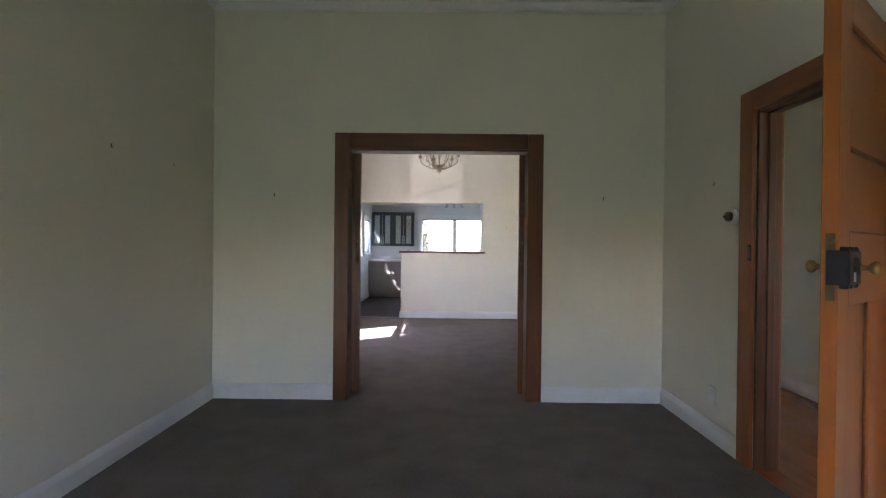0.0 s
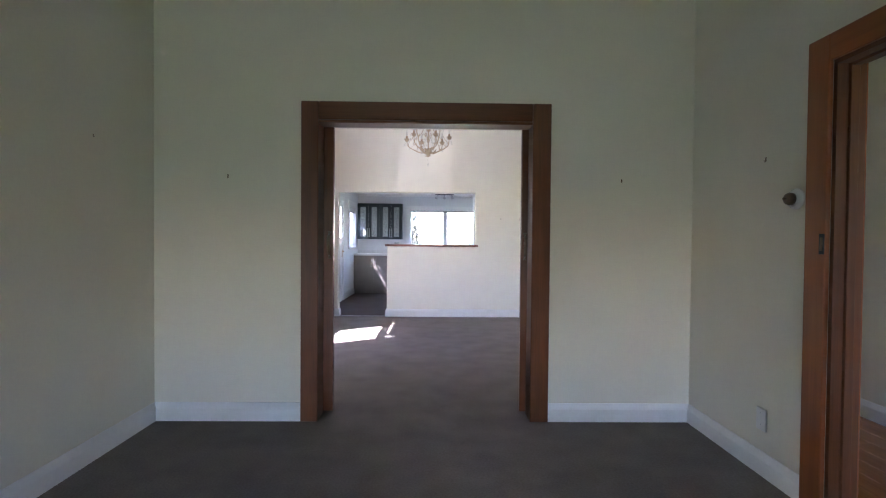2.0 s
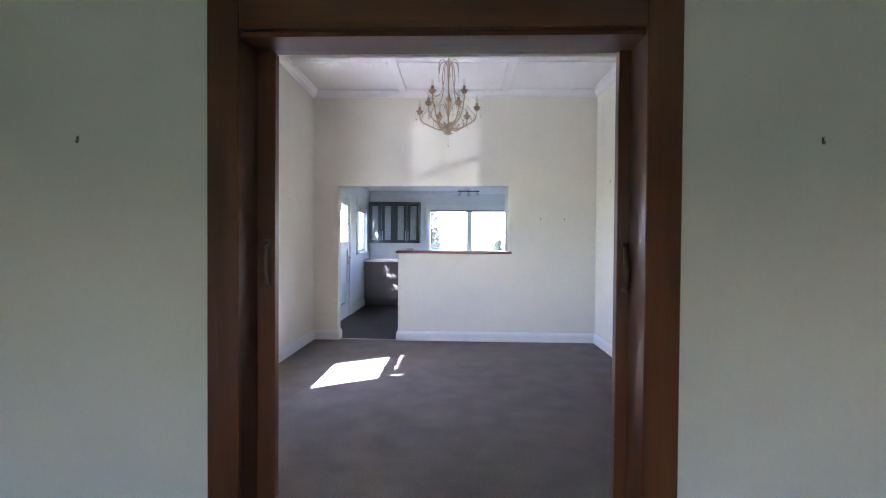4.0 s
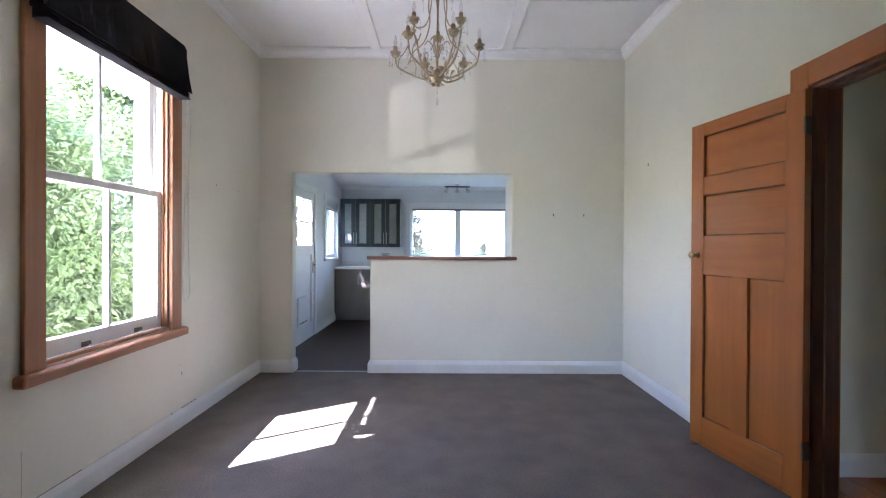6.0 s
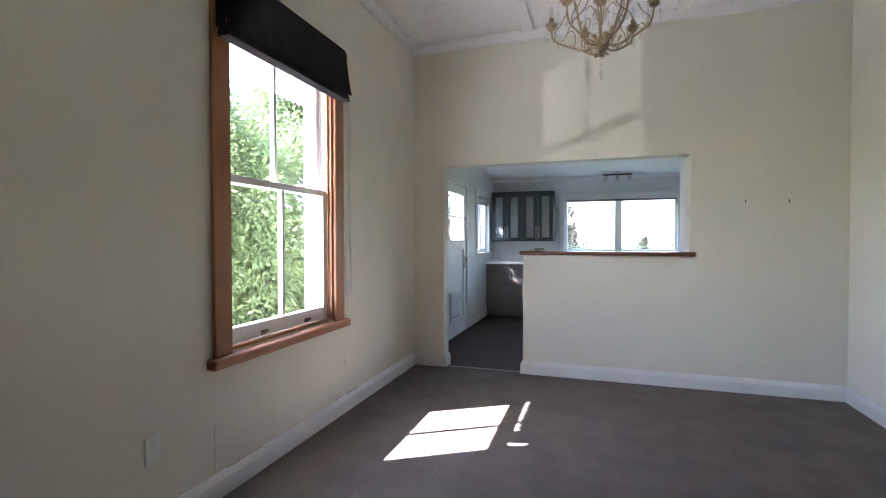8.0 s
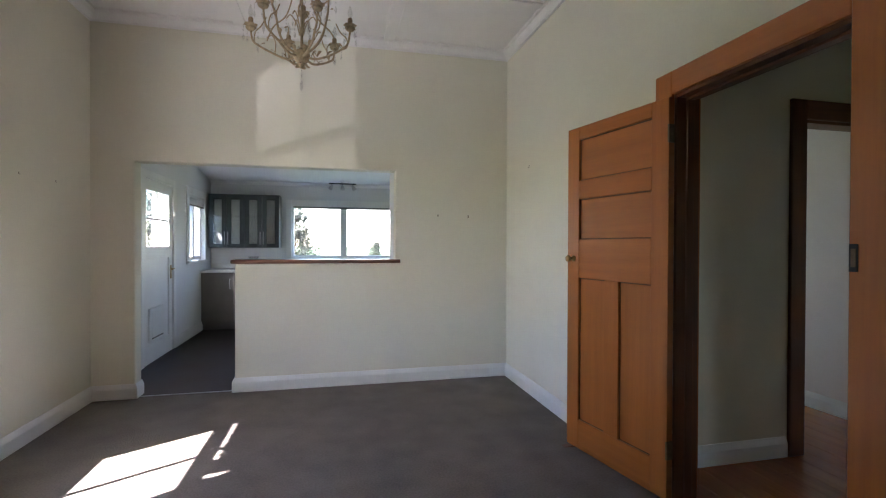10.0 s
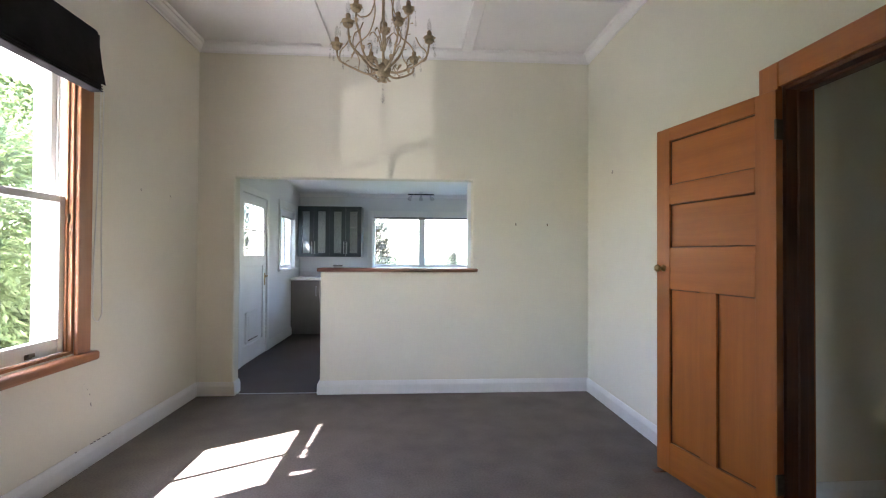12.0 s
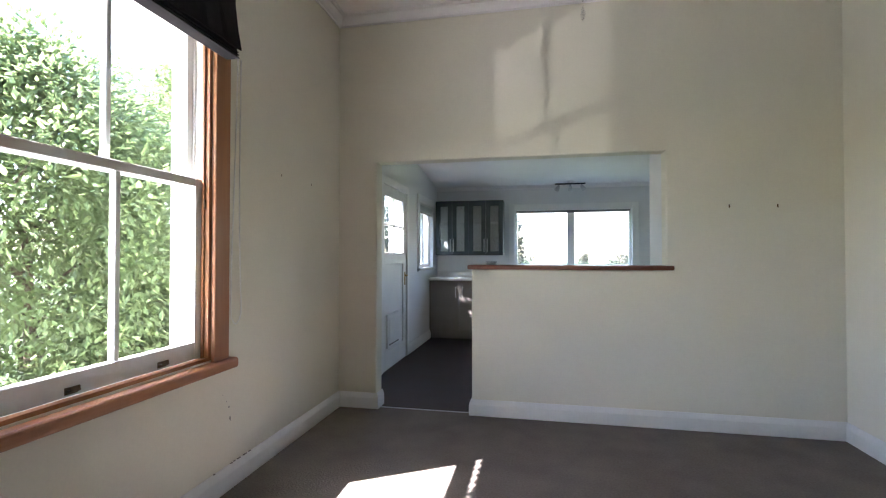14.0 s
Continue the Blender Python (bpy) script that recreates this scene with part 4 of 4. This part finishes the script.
# ---- wall fittings ----
def round_switch(y, z):
    S = thing("light_switch", "old round brass switch on a white ceramic block", "light switch", (R, y, z), "round light switches")
    m = Matrix.Rotation(radians(-90), 4, "Y")
    part("block", lathe([(0, 0), (0.050, 0), (0.050, 0.008), (0.044, 0.013), (0.040, 0.014), (0.040, 0.022), (0.034, 0.026), (0, 0.026)], 28, m), CERAMIC, S, "", True)
    part("cover", lathe([(0.029, 0.026), (0.030, 0.040), (0.026, 0.050), (0.014, 0.056), (0.008, 0.056), (0, 0.055)], 24, m), BRONZE, S, "domed dark brass cover", True)
    part("dolly", lathe([(0, 0.055), (0.006, 0.055), (0.007, 0.066), (0.004, 0.070), (0, 0.071)], 12, m), BRONZE, S, "", True)
    return S


sw = round_switch(5.22, 1.43)
copy_thing(sw, pose(R, 7.10, 1.438))


def outlet(x, y, z, face):
    O = thing("power_outlet", "white plastic wall outlet plate", "power outlet", (x, y, z))
    s = face
    part("plate", box(min(0, s * 0.009), max(0, s * 0.009), -0.036, 0.036, -0.058, 0.058, 0.003, 2), PLASTIC, O)
    part("rocker", box(min(s * 0.0085, s * 0.013), max(s * 0.0085, s * 0.013), -0.010, 0.010, 0.012, 0.036, 0.001), PLASTIC, O)
    part("screw", box(min(s * 0.0085, s * 0.0105), max(s * 0.0085, s * 0.0105), -0.003, 0.003, -0.030, -0.024, 0.001), STEEL, O)
    return O


outlet(R, 5.423, 0.29, -1)
outlet(L, 7.495, 0.39, 1)


def hook(loc, normal, k=0.72):
    """A small wire picture hook with its nail."""
    Hk = thing("picture_hook", "small dark metal picture hook on the wall", "picture hook", loc, "picture hooks")
    part("strip", box(-0.006, 0.006, 0.0, 0.0025, -0.016, 0.016, 0.001), BRONZE, Hk)
    part("nail", tube([(0, 0.001, 0.012), (0, 0.012, 0.018)], 0.0016, 6), STEEL, Hk)
    part("crook", tube(smooth_line([(0, 0.002, -0.016), (0, 0.008, -0.020), (0, 0.013, -0.014), (0, 0.014, -0.006)], 4), 0.002, 6), BRONZE, Hk)
    Hk.rotation_euler.z = {"s": math.pi, "n": 0.0, "e": -math.pi / 2, "w": math.pi / 2}[normal]
    Hk.scale = (k, k, k)
    return Hk


for loc, nrm in (((L, 4.99, 1.775), "e"), ((L, 5.588, 1.774), "e"), ((-1.353, N1, 1.633), "s"), ((1.276, N1, 1.628), "s"), ((R, 5.437, 1.657), "w"),
                 ((1.062, N2, 1.568), "s"), ((1.362, N2, 1.565), "s"), ((R, 9.885, 1.978), "w"), ((R, 6.926, 1.683), "w"), ((L, 9.55, 1.734), "e"), ((L, 9.95, 1.734), "e")):
    hook(loc, nrm, 0.45 if loc[0] == L and loc[1] > 5.3 else 0.72)

# a hairline crack and lifted paint on the window wall
CR = tagged(link_bm("wall_crack_trim", box(L - 0.001, L + 0.0008, 7.826, 7.8275, 0.13, 0.36), BASE), "thin dark crack in the painted wall", "crack", kind="structure")
tagged(link_bm("wall_gap_trim", box(L, L + 0.0065, 7.90, 8.16, 0.1221, 0.1235), BASE), "dark gap above the skirting board", "crack", kind="structure")

rnd = random.Random(12)
bm = bmesh.new()
for y, z, k in ((9.05, 0.426, 1.0), (9.06, 0.363, 1.5), (9.064, 0.352, 0.8), (9.03, 0.46, 0.5), (9.0, 0.5, 0.4)):
    ring = [bm.verts.new((L + 0.0009, y + 0.006 * k * rnd.uniform(0.4, 1.2) * math.cos(i * 1.05), z + 0.007 * k * rnd.uniform(0.4, 1.2) * math.sin(i * 1.05))) for i in range(6)]
    bm.faces.new(ring)
    back = [bm.verts.new((L - 0.001, p.co.y, p.co.z)) for p in ring]
    for i in range(6):
        bm.faces.new((ring[i], ring[(i + 1) % 6], back[(i + 1) % 6], back[i]))
tagged(link_bm("wall_chip_trim", bm, BASE), "small dark chips of lost paint", "paint chip", kind="structure")
bm = bmesh.new()
for y, w in ((9.06, 0.018), (9.09, 0.010), (9.12, 0.025), (9.17, 0.03), (9.22, 0.02), (8.93, 0.012)):
    box(L, L + 0.0068, y, y + w, 0.1216, 0.1240 + 0.003 * rnd.random(), 0, 1, bm)
tagged(link_bm("skirting_chip_trim", bm, BASE), "chipped paint along the top of the skirting", "paint chip", kind="structure")

# door wedge by the open door
DW = thing("door_stop", "small brown wooden wedge under the open door", "door stop", (1.60, 8.80, 0.0))
bm = bmesh.new()
vs = [bm.verts.new(c) for c in ((-0.07, -0.018, 0), (0.05, -0.018, 0), (0.05, 0.018, 0), (-0.07, 0.018, 0), (0.05, -0.018, 0.013), (0.05, 0.018, 0.013), (-0.07, -0.018, 0.003), (-0.07, 0.018, 0.003))]
for f in ((0, 1, 2, 3), (0, 1, 4, 6), (1, 2, 5, 4), (2, 3, 7, 5), (3, 0, 6, 7), (6, 4, 5, 7)):
    bm.faces.new([vs[i] for i in f])
part("wedge", bm, DARK_X, DW)

# ---- roman blind with its cord ----
RB = thing("roman_blind", "raised charcoal fabric roman blind over the sash window", "blind", (L + 0.024, 8.40, 2.225))
prof = [(0.002, 0.37), (0.030, 0.375), (0.045, 0.36), (0.056, 0.28), (0.072, 0.15), (0.089, 0.060), (0.092, 0.042), (0.082, 0.046), (0.050, 0.20), (0.022, 0.35), (0.002, 0.35)]
bm = bmesh.new()
n = 24
rows = []
for i in range(n + 1):
    y = -0.572 + 1.144 * i / n
    sag = 0.003 * math.sin(i * 1.9) + 0.002 * math.sin(i * 0.7)
    rows.append([bm.verts.new((o + sag * (0.38 - z) * 4, y, z)) for o, z in prof])
for a, b in zip(rows, rows[1:]):
    for i in range(len(prof)):
        j = (i + 1) % len(prof)
        bm.faces.new((a[i], a[j], b[j], b[i]))
bm.faces.new(rows[0])
bm.faces.new(rows[-1])
part("front_fold", bm, BLIND, RB)
part("lining", box(0.012, 0.074, -0.563, 0.563, 0.0005, 0.062, 0.004, 2), BLIND, RB)
for k in range(3):
    z = 0.001 + k * 0.015
    part("fold", box(0.012, 0.086 - k * 0.003, -0.567, 0.567, z, z + 0.0065, 0.003, 2), BLIND, RB)
part("side_fold", box(0.004, 0.060, -0.569, -0.557, 0.05, 0.34, 0.003), BLIND, RB)
part("side_fold", box(0.004, 0.060, 0.557, 0.569, 0.05, 0.34, 0.003), BLIND, RB)
CD = thing("blind_cord", "thin white looped blind cord hanging beside the window", "cord", (L + 0.030, 9.062, 0.862))
part("loop", tube(smooth_line([(0.02, -0.025, 1.40), (0.012, -0.03, 0.9), (0.004, -0.042, 0.4), (0.002, -0.045, 0.08), (0.002, -0.03, 0.02), (0.002, 0.0, 0.0), (0.002, 0.03, 0.03), (0.002, 0.038, 0.10), (0.004, 0.02, 0.5), (0.012, 0.008, 0.95), (0.02, 0.0, 1.40)], 8), 0.0038, 6), PLASTIC, CD, "", True)


# ---- chandelier ----
def leaf_bm(bm, base, out, up, length, width):
    """A small curled metal leaf."""
    side = out.cross(up).normalized()
    pts = []
    for i in range(5):
        t = i / 4
        c = base + out * (length * t * 0.75) + up * (length * (t - 0.55 * t * t))
        w = width * math.sin(math.pi * (0.12 + 0.88 * (1 - t) * 0.95)) * (1 if t < 1 else 0.05)
        pts.append((c - side * w + up * 0.002, c, c + side * w + up * 0.002))
    vs = [[bm.verts.new(p) for p in row] for row in pts]
    for a, b in zip(vs, vs[1:]):
        for k in range(2):
            bm.faces.new((a[k], a[k + 1], b[k + 1], b[k]))


def drop_bm(bm, top, length, r):
    """A crystal bead string that ends in a faceted drop."""
    x, y, z = top
    tube([(x, y, z), (x, y, z - length * 0.45)], 0.0008, 4, bm)
    m = Matrix.Translation((x, y, z - length))
    lathe([(0, 0), (r * 0.75, length * 0.12), (r, length * 0.22), (r * 0.6, length * 0.38), (0, length * 0.52)], 6, m, bm)
    lathe([(0, length * 0.60), (r * 0.55, length * 0.67), (0, length * 0.74)], 6, m, bm)
    lathe([(0, length * 0.82), (r * 0.45, length * 0.87), (0, length * 0.92)], 6, m, bm)


def chandelier(cx, cy):
    C = thing("chandelier", "cream distressed iron chandelier with candle bulbs and crystal drops", "chandelier", (cx, cy, 2.12))
    zb = 2.12

    def P(r, a, z):
        # the tiers sit close over the hub and draw in towards the stem
        if 2.255 < z < 2.62:
            z = 2.285 + (z - 2.255) * 0.80
        elif 2.62 <= z < 2.90:
            z = 2.577 + (z - 2.62) * 1.154
        elif 2.20 < z <= 2.255:
            z += 0.03
        return Vector((0.87 * r * math.cos(radians(a)), 0.87 * r * math.sin(radians(a)), z - zb))

    part("ceiling_rose", lathe([(0, H - zb), (0.055, H - zb), (0.052, H - zb - 0.015), (0.03, H - zb - 0.03), (0.008, H - zb - 0.04), (0, H - zb - 0.04)], 20), CREAMIRON, C, "", True)
    bm = bmesh.new()
    z = 2.955
    k = 0
    while z < 3.14:
        pts = [Vector((0.009 * math.cos(t), 0, 0.017 * math.sin(t))) for t in [2 * math.pi * i / 12 for i in range(13)]]
        rot = Matrix.Rotation(radians(90 * k), 4, "Z")
        tube([rot @ p + Vector((0, 0, z - zb)) for p in pts], 0.0022, 6, bm)
        z += 0.0275
        k += 1
    part("chain", bm, CREAMIRON, C, "", True)
    part("stem", lathe([(0, 2.24 - zb), (0.006, 2.24 - zb), (0.006, 2.70 - zb), (0.010, 2.74 - zb), (0.013, 2.80 - zb), (0.008, 2.86 - zb), (0.006, 2.93 - zb), (0.004, 2.955 - zb), (0, 2.955 - zb)], 12), CREAMIRON, C, "", True)
    part("hub", lathe([(0, 2.225 - zb), (0.010, 2.23 - zb), (0.016, 2.25 - zb), (0.034, 2.265 - zb), (0.045, 2.29 - zb), (0.042, 2.31 - zb), (0.018, 2.325 - zb), (0.008, 2.335 - zb), (0, 2.335 - zb)], 20), CREAMIRON, C, "cream turned hub", True)
    bm = bmesh.new()
    for i in range(6):
        a = i * 60 + 15
        d = P(1, a, zb)
        leaf_bm(bm, P(0.012, a, 2.235), d, Vector((0, 0, -1)), 0.055, 0.014)
        leaf_bm(bm, P(0.006, a + 30, 2.925), d, Vector((0, 0, 1)), 0.06, 0.013)
    part("leaves", bm, CREAMIRON, C)
    bm = bmesh.new()
    drop_bm(bm, P(0, 0, 2.20) + Vector((0, 0, 0.03)), 0.125, 0.010)
    part("bottom_drop", bm, CRYSTAL, C, "clear crystal drop")

    def candle(r, a, z, arm):
        c = P(r, a, z)
        m = Matrix.Translation(c)
        bm = lathe([(0, -0.004), (0.010, -0.004), (0.022, 0.004), (0.027, 0.014), (0.024, 0.014), (0.010, 0.006), (0, 0.006)], 12, m)
        part("cup", bm, CREAMIRON, arm, "leafy cream cup", True)
        for i in range(6):
            d = P(1, i * 60 + a, zb)
            bm = bmesh.new()
            leaf_bm(bm, c + d * 0.012 + Vector((0, 0, -0.004)), d * 0.7, Vector((0, 0, 1.25)), 0.056, 0.016)
            part("petal", bm, CREAMIRON, arm)
        part("candle_sleeve", lathe([(0, 0.005), (0.0125, 0.005), (0.0125, 0.062), (0.010, 0.066), (0, 0.066)], 12, m), CANDLE, arm, "tan candle sleeve", True)
        part("bulb", lathe([(0.006, 0.066), (0.010, 0.075), (0.0135, 0.09), (0.012, 0.105), (0.006, 0.125), (0.001, 0.137), (0, 0.137)], 12, m), CRYSTAL, arm, "clear candle bulb", True)
        for i, ln in ((0, 0.085), (1, 0.065), (2, 0.125), (3, 0.07)):
            d = P(1, a + i * 90 + 45, zb)
            bm = bmesh.new()
            drop_bm(bm, c + d * 0.046 + Vector((0, 0, 0.016)), ln, 0.0065)
            part("crystal_drop", bm, CRYSTAL, arm, "clear crystal drop")
        bm = bmesh.new()
        for i in range(4):
            d = P(1, a + i * 90 + 45, zb)
            tube(smooth_line([c + d * 0.014, c + d * 0.03 + Vector((0, 0, 0.022)), c + d * 0.046 + Vector((0, 0, 0.016))], 4), 0.0016, 5, bm)
        part("hangers", bm, CREAMIRON, arm)

    for i in range(6):
        a = -10 + i * 60
        r, z = 0.295 + 0.01 * (i % 2), 2.44 - 0.012 * (i % 2)
        bm = tube(smooth_line([P(0.03, a, 2.255), P(0.10, a - 2, 2.248), P(0.19, a + 2, 2.285), P(0.255, a, 2.325), P(r - 0.012, a, 2.36), P(r, a, z)], 6), 0.0066, 8, None, 0.0048)
        leaf_bm(bm, P(0.15, a, 2.27), P(1, a, zb), Vector((0, 0, 1)), 0.05, 0.010)
        leaf_bm(bm, P(0.055, a + 8, 2.255), P(1, a + 8, zb) * 0.7, Vector((0, 0, 1.3)), 0.065, 0.012)
        leaf_bm(bm, P(0.095, a - 6, 2.252), P(1, a - 20, zb) * 0.8, Vector((0, 0, 1.2)), 0.055, 0.011)
        leaf_bm(bm, P(0.25, a, 2.325), P(-1, a + 30, zb), Vector((0, 0, 1)), 0.04, 0.009)
        arm = part("arm", bm, CREAMIRON, C, "", True)
        candle(r, a, z, arm)
        bm = tube(smooth_line([P(0.24, a, 2.31), P(0.275, a + 4, 2.34), P(0.27, a + 6, 2.40), P(0.235, a + 8, 2.44), P(0.205, a + 8, 2.50)], 5), 0.003, 6)
        bm = tube(smooth_line([P(0.16, a, 2.27), P(0.15, a + 14, 2.33), P(0.17, a + 18, 2.37), P(0.20, a + 16, 2.355)], 5), 0.0028, 6, bm)
        part("scroll", bm, CREAMIRON, C)
    for i in range(3):
        a = 90 + i * 120
        bm = tube(smooth_line([P(0.02, a, 2.27), P(0.09, a - 6, 2.30), P(0.14, a, 2.37), P(0.165, a + 3, 2.47), P(0.185, a, 2.55), P(0.185, a, 2.615)], 6), 0.0066, 8, None, 0.0048)
        for t, rr in ((2.36, 0.135), (2.46, 0.162), (2.53, 0.182)):
            leaf_bm(bm, P(rr, a, t), P(1, a + 60, zb), Vector((0, 0, 1)), 0.05, 0.010)
        arm = part("arm", bm, CREAMIRON, C, "", True)
        candle(0.185, a, 2.615, arm)
        # long bowed stems from the crown to the arms
        a2 = a + 60
        part("stem_scroll", tube(smooth_line([P(0.008, a2, 2.90), P(0.055, a2, 2.86), P(0.075, a2, 2.76), P(0.065, a2, 2.66), P(0.11, a2, 2.55), P(0.20, a2, 2.49), P(0.25, a2, 2.40)], 6), 0.004, 6), CREAMIRON, C, "", True)
        part("stem_scroll", tube(smooth_line([P(0.008, a, 2.88), P(0.045, a, 2.83), P(0.055, a, 2.72), P(0.09, a, 2.63), P(0.15, a, 2.59), P(0.18, a, 2.60)], 6), 0.0035, 6), CREAMIRON, C, "", True)
        for aa in (a, a2):
            for top_pt, ln in ((P(0.118, aa, 2.80), 0.075), (P(0.09, aa + 30, 2.50), 0.07)):
                bm = bmesh.new()
                drop_bm(bm, top_pt, ln, 0.0065)
                part("crystal_drop", bm, CRYSTAL, C, "clear crystal drop")
        for aa in (a, a2):
            part("scroll", tube(smooth_line([P(0.008, aa, 2.83), P(0.03, aa, 2.875), P(0.07, aa, 2.89), P(0.105, aa, 2.865), P(0.118, aa, 2.80)], 5), 0.0035, 6), CREAMIRON, C, "", True)
            part("scroll", tube(smooth_line([P(0.01, aa + 30, 2.40), P(0.03, aa + 30, 2.48), P(0.065, aa + 30, 2.53), P(0.09, aa + 30, 2.50)], 5), 0.003, 6), CREAMIRON, C, "", True)
    return C


chandelier(-0.072, 8.68)


# ---- trees outside ----
def tree(name, label, base, height, spread, n_clump, leaves, leaf_len, seed, leaf_material, low=0.15):
    rnd = random.Random(seed)
    T = thing(name, label, "tree", base)
    bm = tube(smooth_line([(0, 0, -0.05), (0.05, 0.03, height * 0.25), (-0.04, 0.05, height * 0.5), (0.02, 0, height * 0.8)], 5), 0.04 + 0.03 * height / 3, 10, None, 0.02)
    part("trunk", bm, BARK, T)
    clumps = []
    for i in range(n_clump):
        a = rnd.uniform(0, 2 * math.pi)
        t = rnd.uniform(low, 1.0)
        rr = spread * (math.sin(math.pi * min(1, 0.25 + 0.72 * t)) ** 0.6) * rnd.uniform(0.35, 1.0)
        clumps.append(Vector((rr * math.cos(a), rr * math.sin(a), height * t)))
    bm = bmesh.new()
    for c in clumps[:: max(1, n_clump // 26)]:
        s = Vector((0, 0, max(0.1, c.z - 0.35 * spread)))
        tube(smooth_line([s, s.lerp(c, 0.5) + Vector((rnd.uniform(-.1, .1), rnd.uniform(-.1, .1), 0.08)), c], 4), 0.022, 6, bm, 0.004)
    part("limbs", bm, BARK, T)
    verts, faces = [], []
    for c in clumps:
        cr = spread * rnd.uniform(0.14, 0.24)
        outv = Vector((c.x, c.y, 0)).normalized() if c.xy.length > 0.01 else Vector((1, 0, 0))
        for k in range(leaves):
            d = Vector((rnd.gauss(0, 1), rnd.gauss(0, 1), rnd.gauss(0, 0.8))).normalized()
            p = c + d * cr * rnd.uniform(0.4, 1.0)
            ax = (d * 0.8 + outv * 0.6 + Vector((rnd.uniform(-.5, .5), rnd.uniform(-.5, .5), rnd.uniform(-1.0, 0.1)))).normalized()
            sd = ax.cross(Vector((rnd.uniform(-.4, .4), rnd.uniform(-.4, .4), 1))).normalized()
            nm = ax.cross(sd)
            ln = leaf_len * rnd.uniform(0.7, 1.25)
            w = ln * 0.19
            b = len(verts)
            verts += [p, p + ax * ln * 0.45 + sd * w - nm * 0.1 * w, p + ax * ln - nm * ln * 0.12, p + ax * ln * 0.45 - sd * w - nm * 0.1 * w, p + ax * ln * 0.48 - nm * w * 0.5]
            faces += [(b, b + 1, b + 4), (b + 1, b + 2, b + 4), (b + 2, b + 3, b + 4), (b + 3, b, b + 4)]
    me = bpy.data.meshes.new("crown")
    me.from_pydata(verts, [], faces)
    me.materials.append(leaf_material)
    cr = new("crown", me)
    cr.parent = T
    tagged(cr, "dense drooping green leaves", kind="stuff")
    return T


tree("broadleaf_tree", "dense green broadleaf tree close outside the window", (-4.75, 10.2, -0.75), 3.8, 1.8, 900, 90, 0.088, 3, LEAF, 0.03)
tree("broadleaf_tree", "dense green shrub tree beside the house", (-4.9, 12.7, -0.75), 4.8, 1.75, 800, 75, 0.095, 5, LEAF, 0.03)
tree("broadleaf_tree", "tall green tree past the back door", (-5.6, 20.6, -0.75), 4.8, 1.7, 320, 45, 0.13, 7, LEAF2, 0.1)
tree("broadleaf_tree", "tall green tree far beyond the kitchen's west window", (-5.9, 27.3, -0.75), 5.0, 1.7, 300, 45, 0.14, 8, LEAF2, 0.1)
tree("broadleaf_tree", "slender green tree close to the back door", (-3.45, 12.75, -0.75), 5.3, 0.95, 230, 42, 0.10, 15, LEAF, 0.12)
tree("garden_tree", "airy grey-green tree beyond the kitchen window", (-1.05, 20.5, -0.85), 3.1, 0.8, 150, 46, 0.12, 9, LEAF2, 0.3)
tree("garden_tree", "small distant rounded tree on the horizon", (4.5, 58.0, -1.9), 3.35, 0.85, 60, 40, 0.22, 11, LEAF2, 0.3)
for i, (x, y, h) in enumerate(((-6, 60, 3.6), (9, 62, 3.4), (-14, 70, 4.0), (15, 75, 4.4))):
    tree("distant_tree", "low distant tree line bush", (x, y, -1.8), h, 2.6, 40, 30, 0.5, 20 + i, LEAF2, 0.2)

# ---- floorboards of the hall ----
rnd = random.Random(4)
hall = bpy.data.objects["floor_base"]
bw = 0.135
meshes = {}
x = R + 0.002
while x < 4.08:
    y = S1
    while y < 11.3:
        ln = min(rnd.choice((2.4, 3.0, 3.6)), 11.3 - y)
        key = round(ln, 3)
        if key not in meshes:
            bm = box(0, bw - 0.0015, 0, ln - 0.0015, -0.019, 0.0, 0.0012)
            me = bpy.data.meshes.new("floorboard")
            bm.to_mesh(me)
            bm.free()
            me.materials.append(FLOORWOOD)
            meshes[key] = me
        pl = new("floorboard", meshes[key])
        pl.location = (x, y, 0.0)
        pl.parent = hall
        y += ln
    x += bw
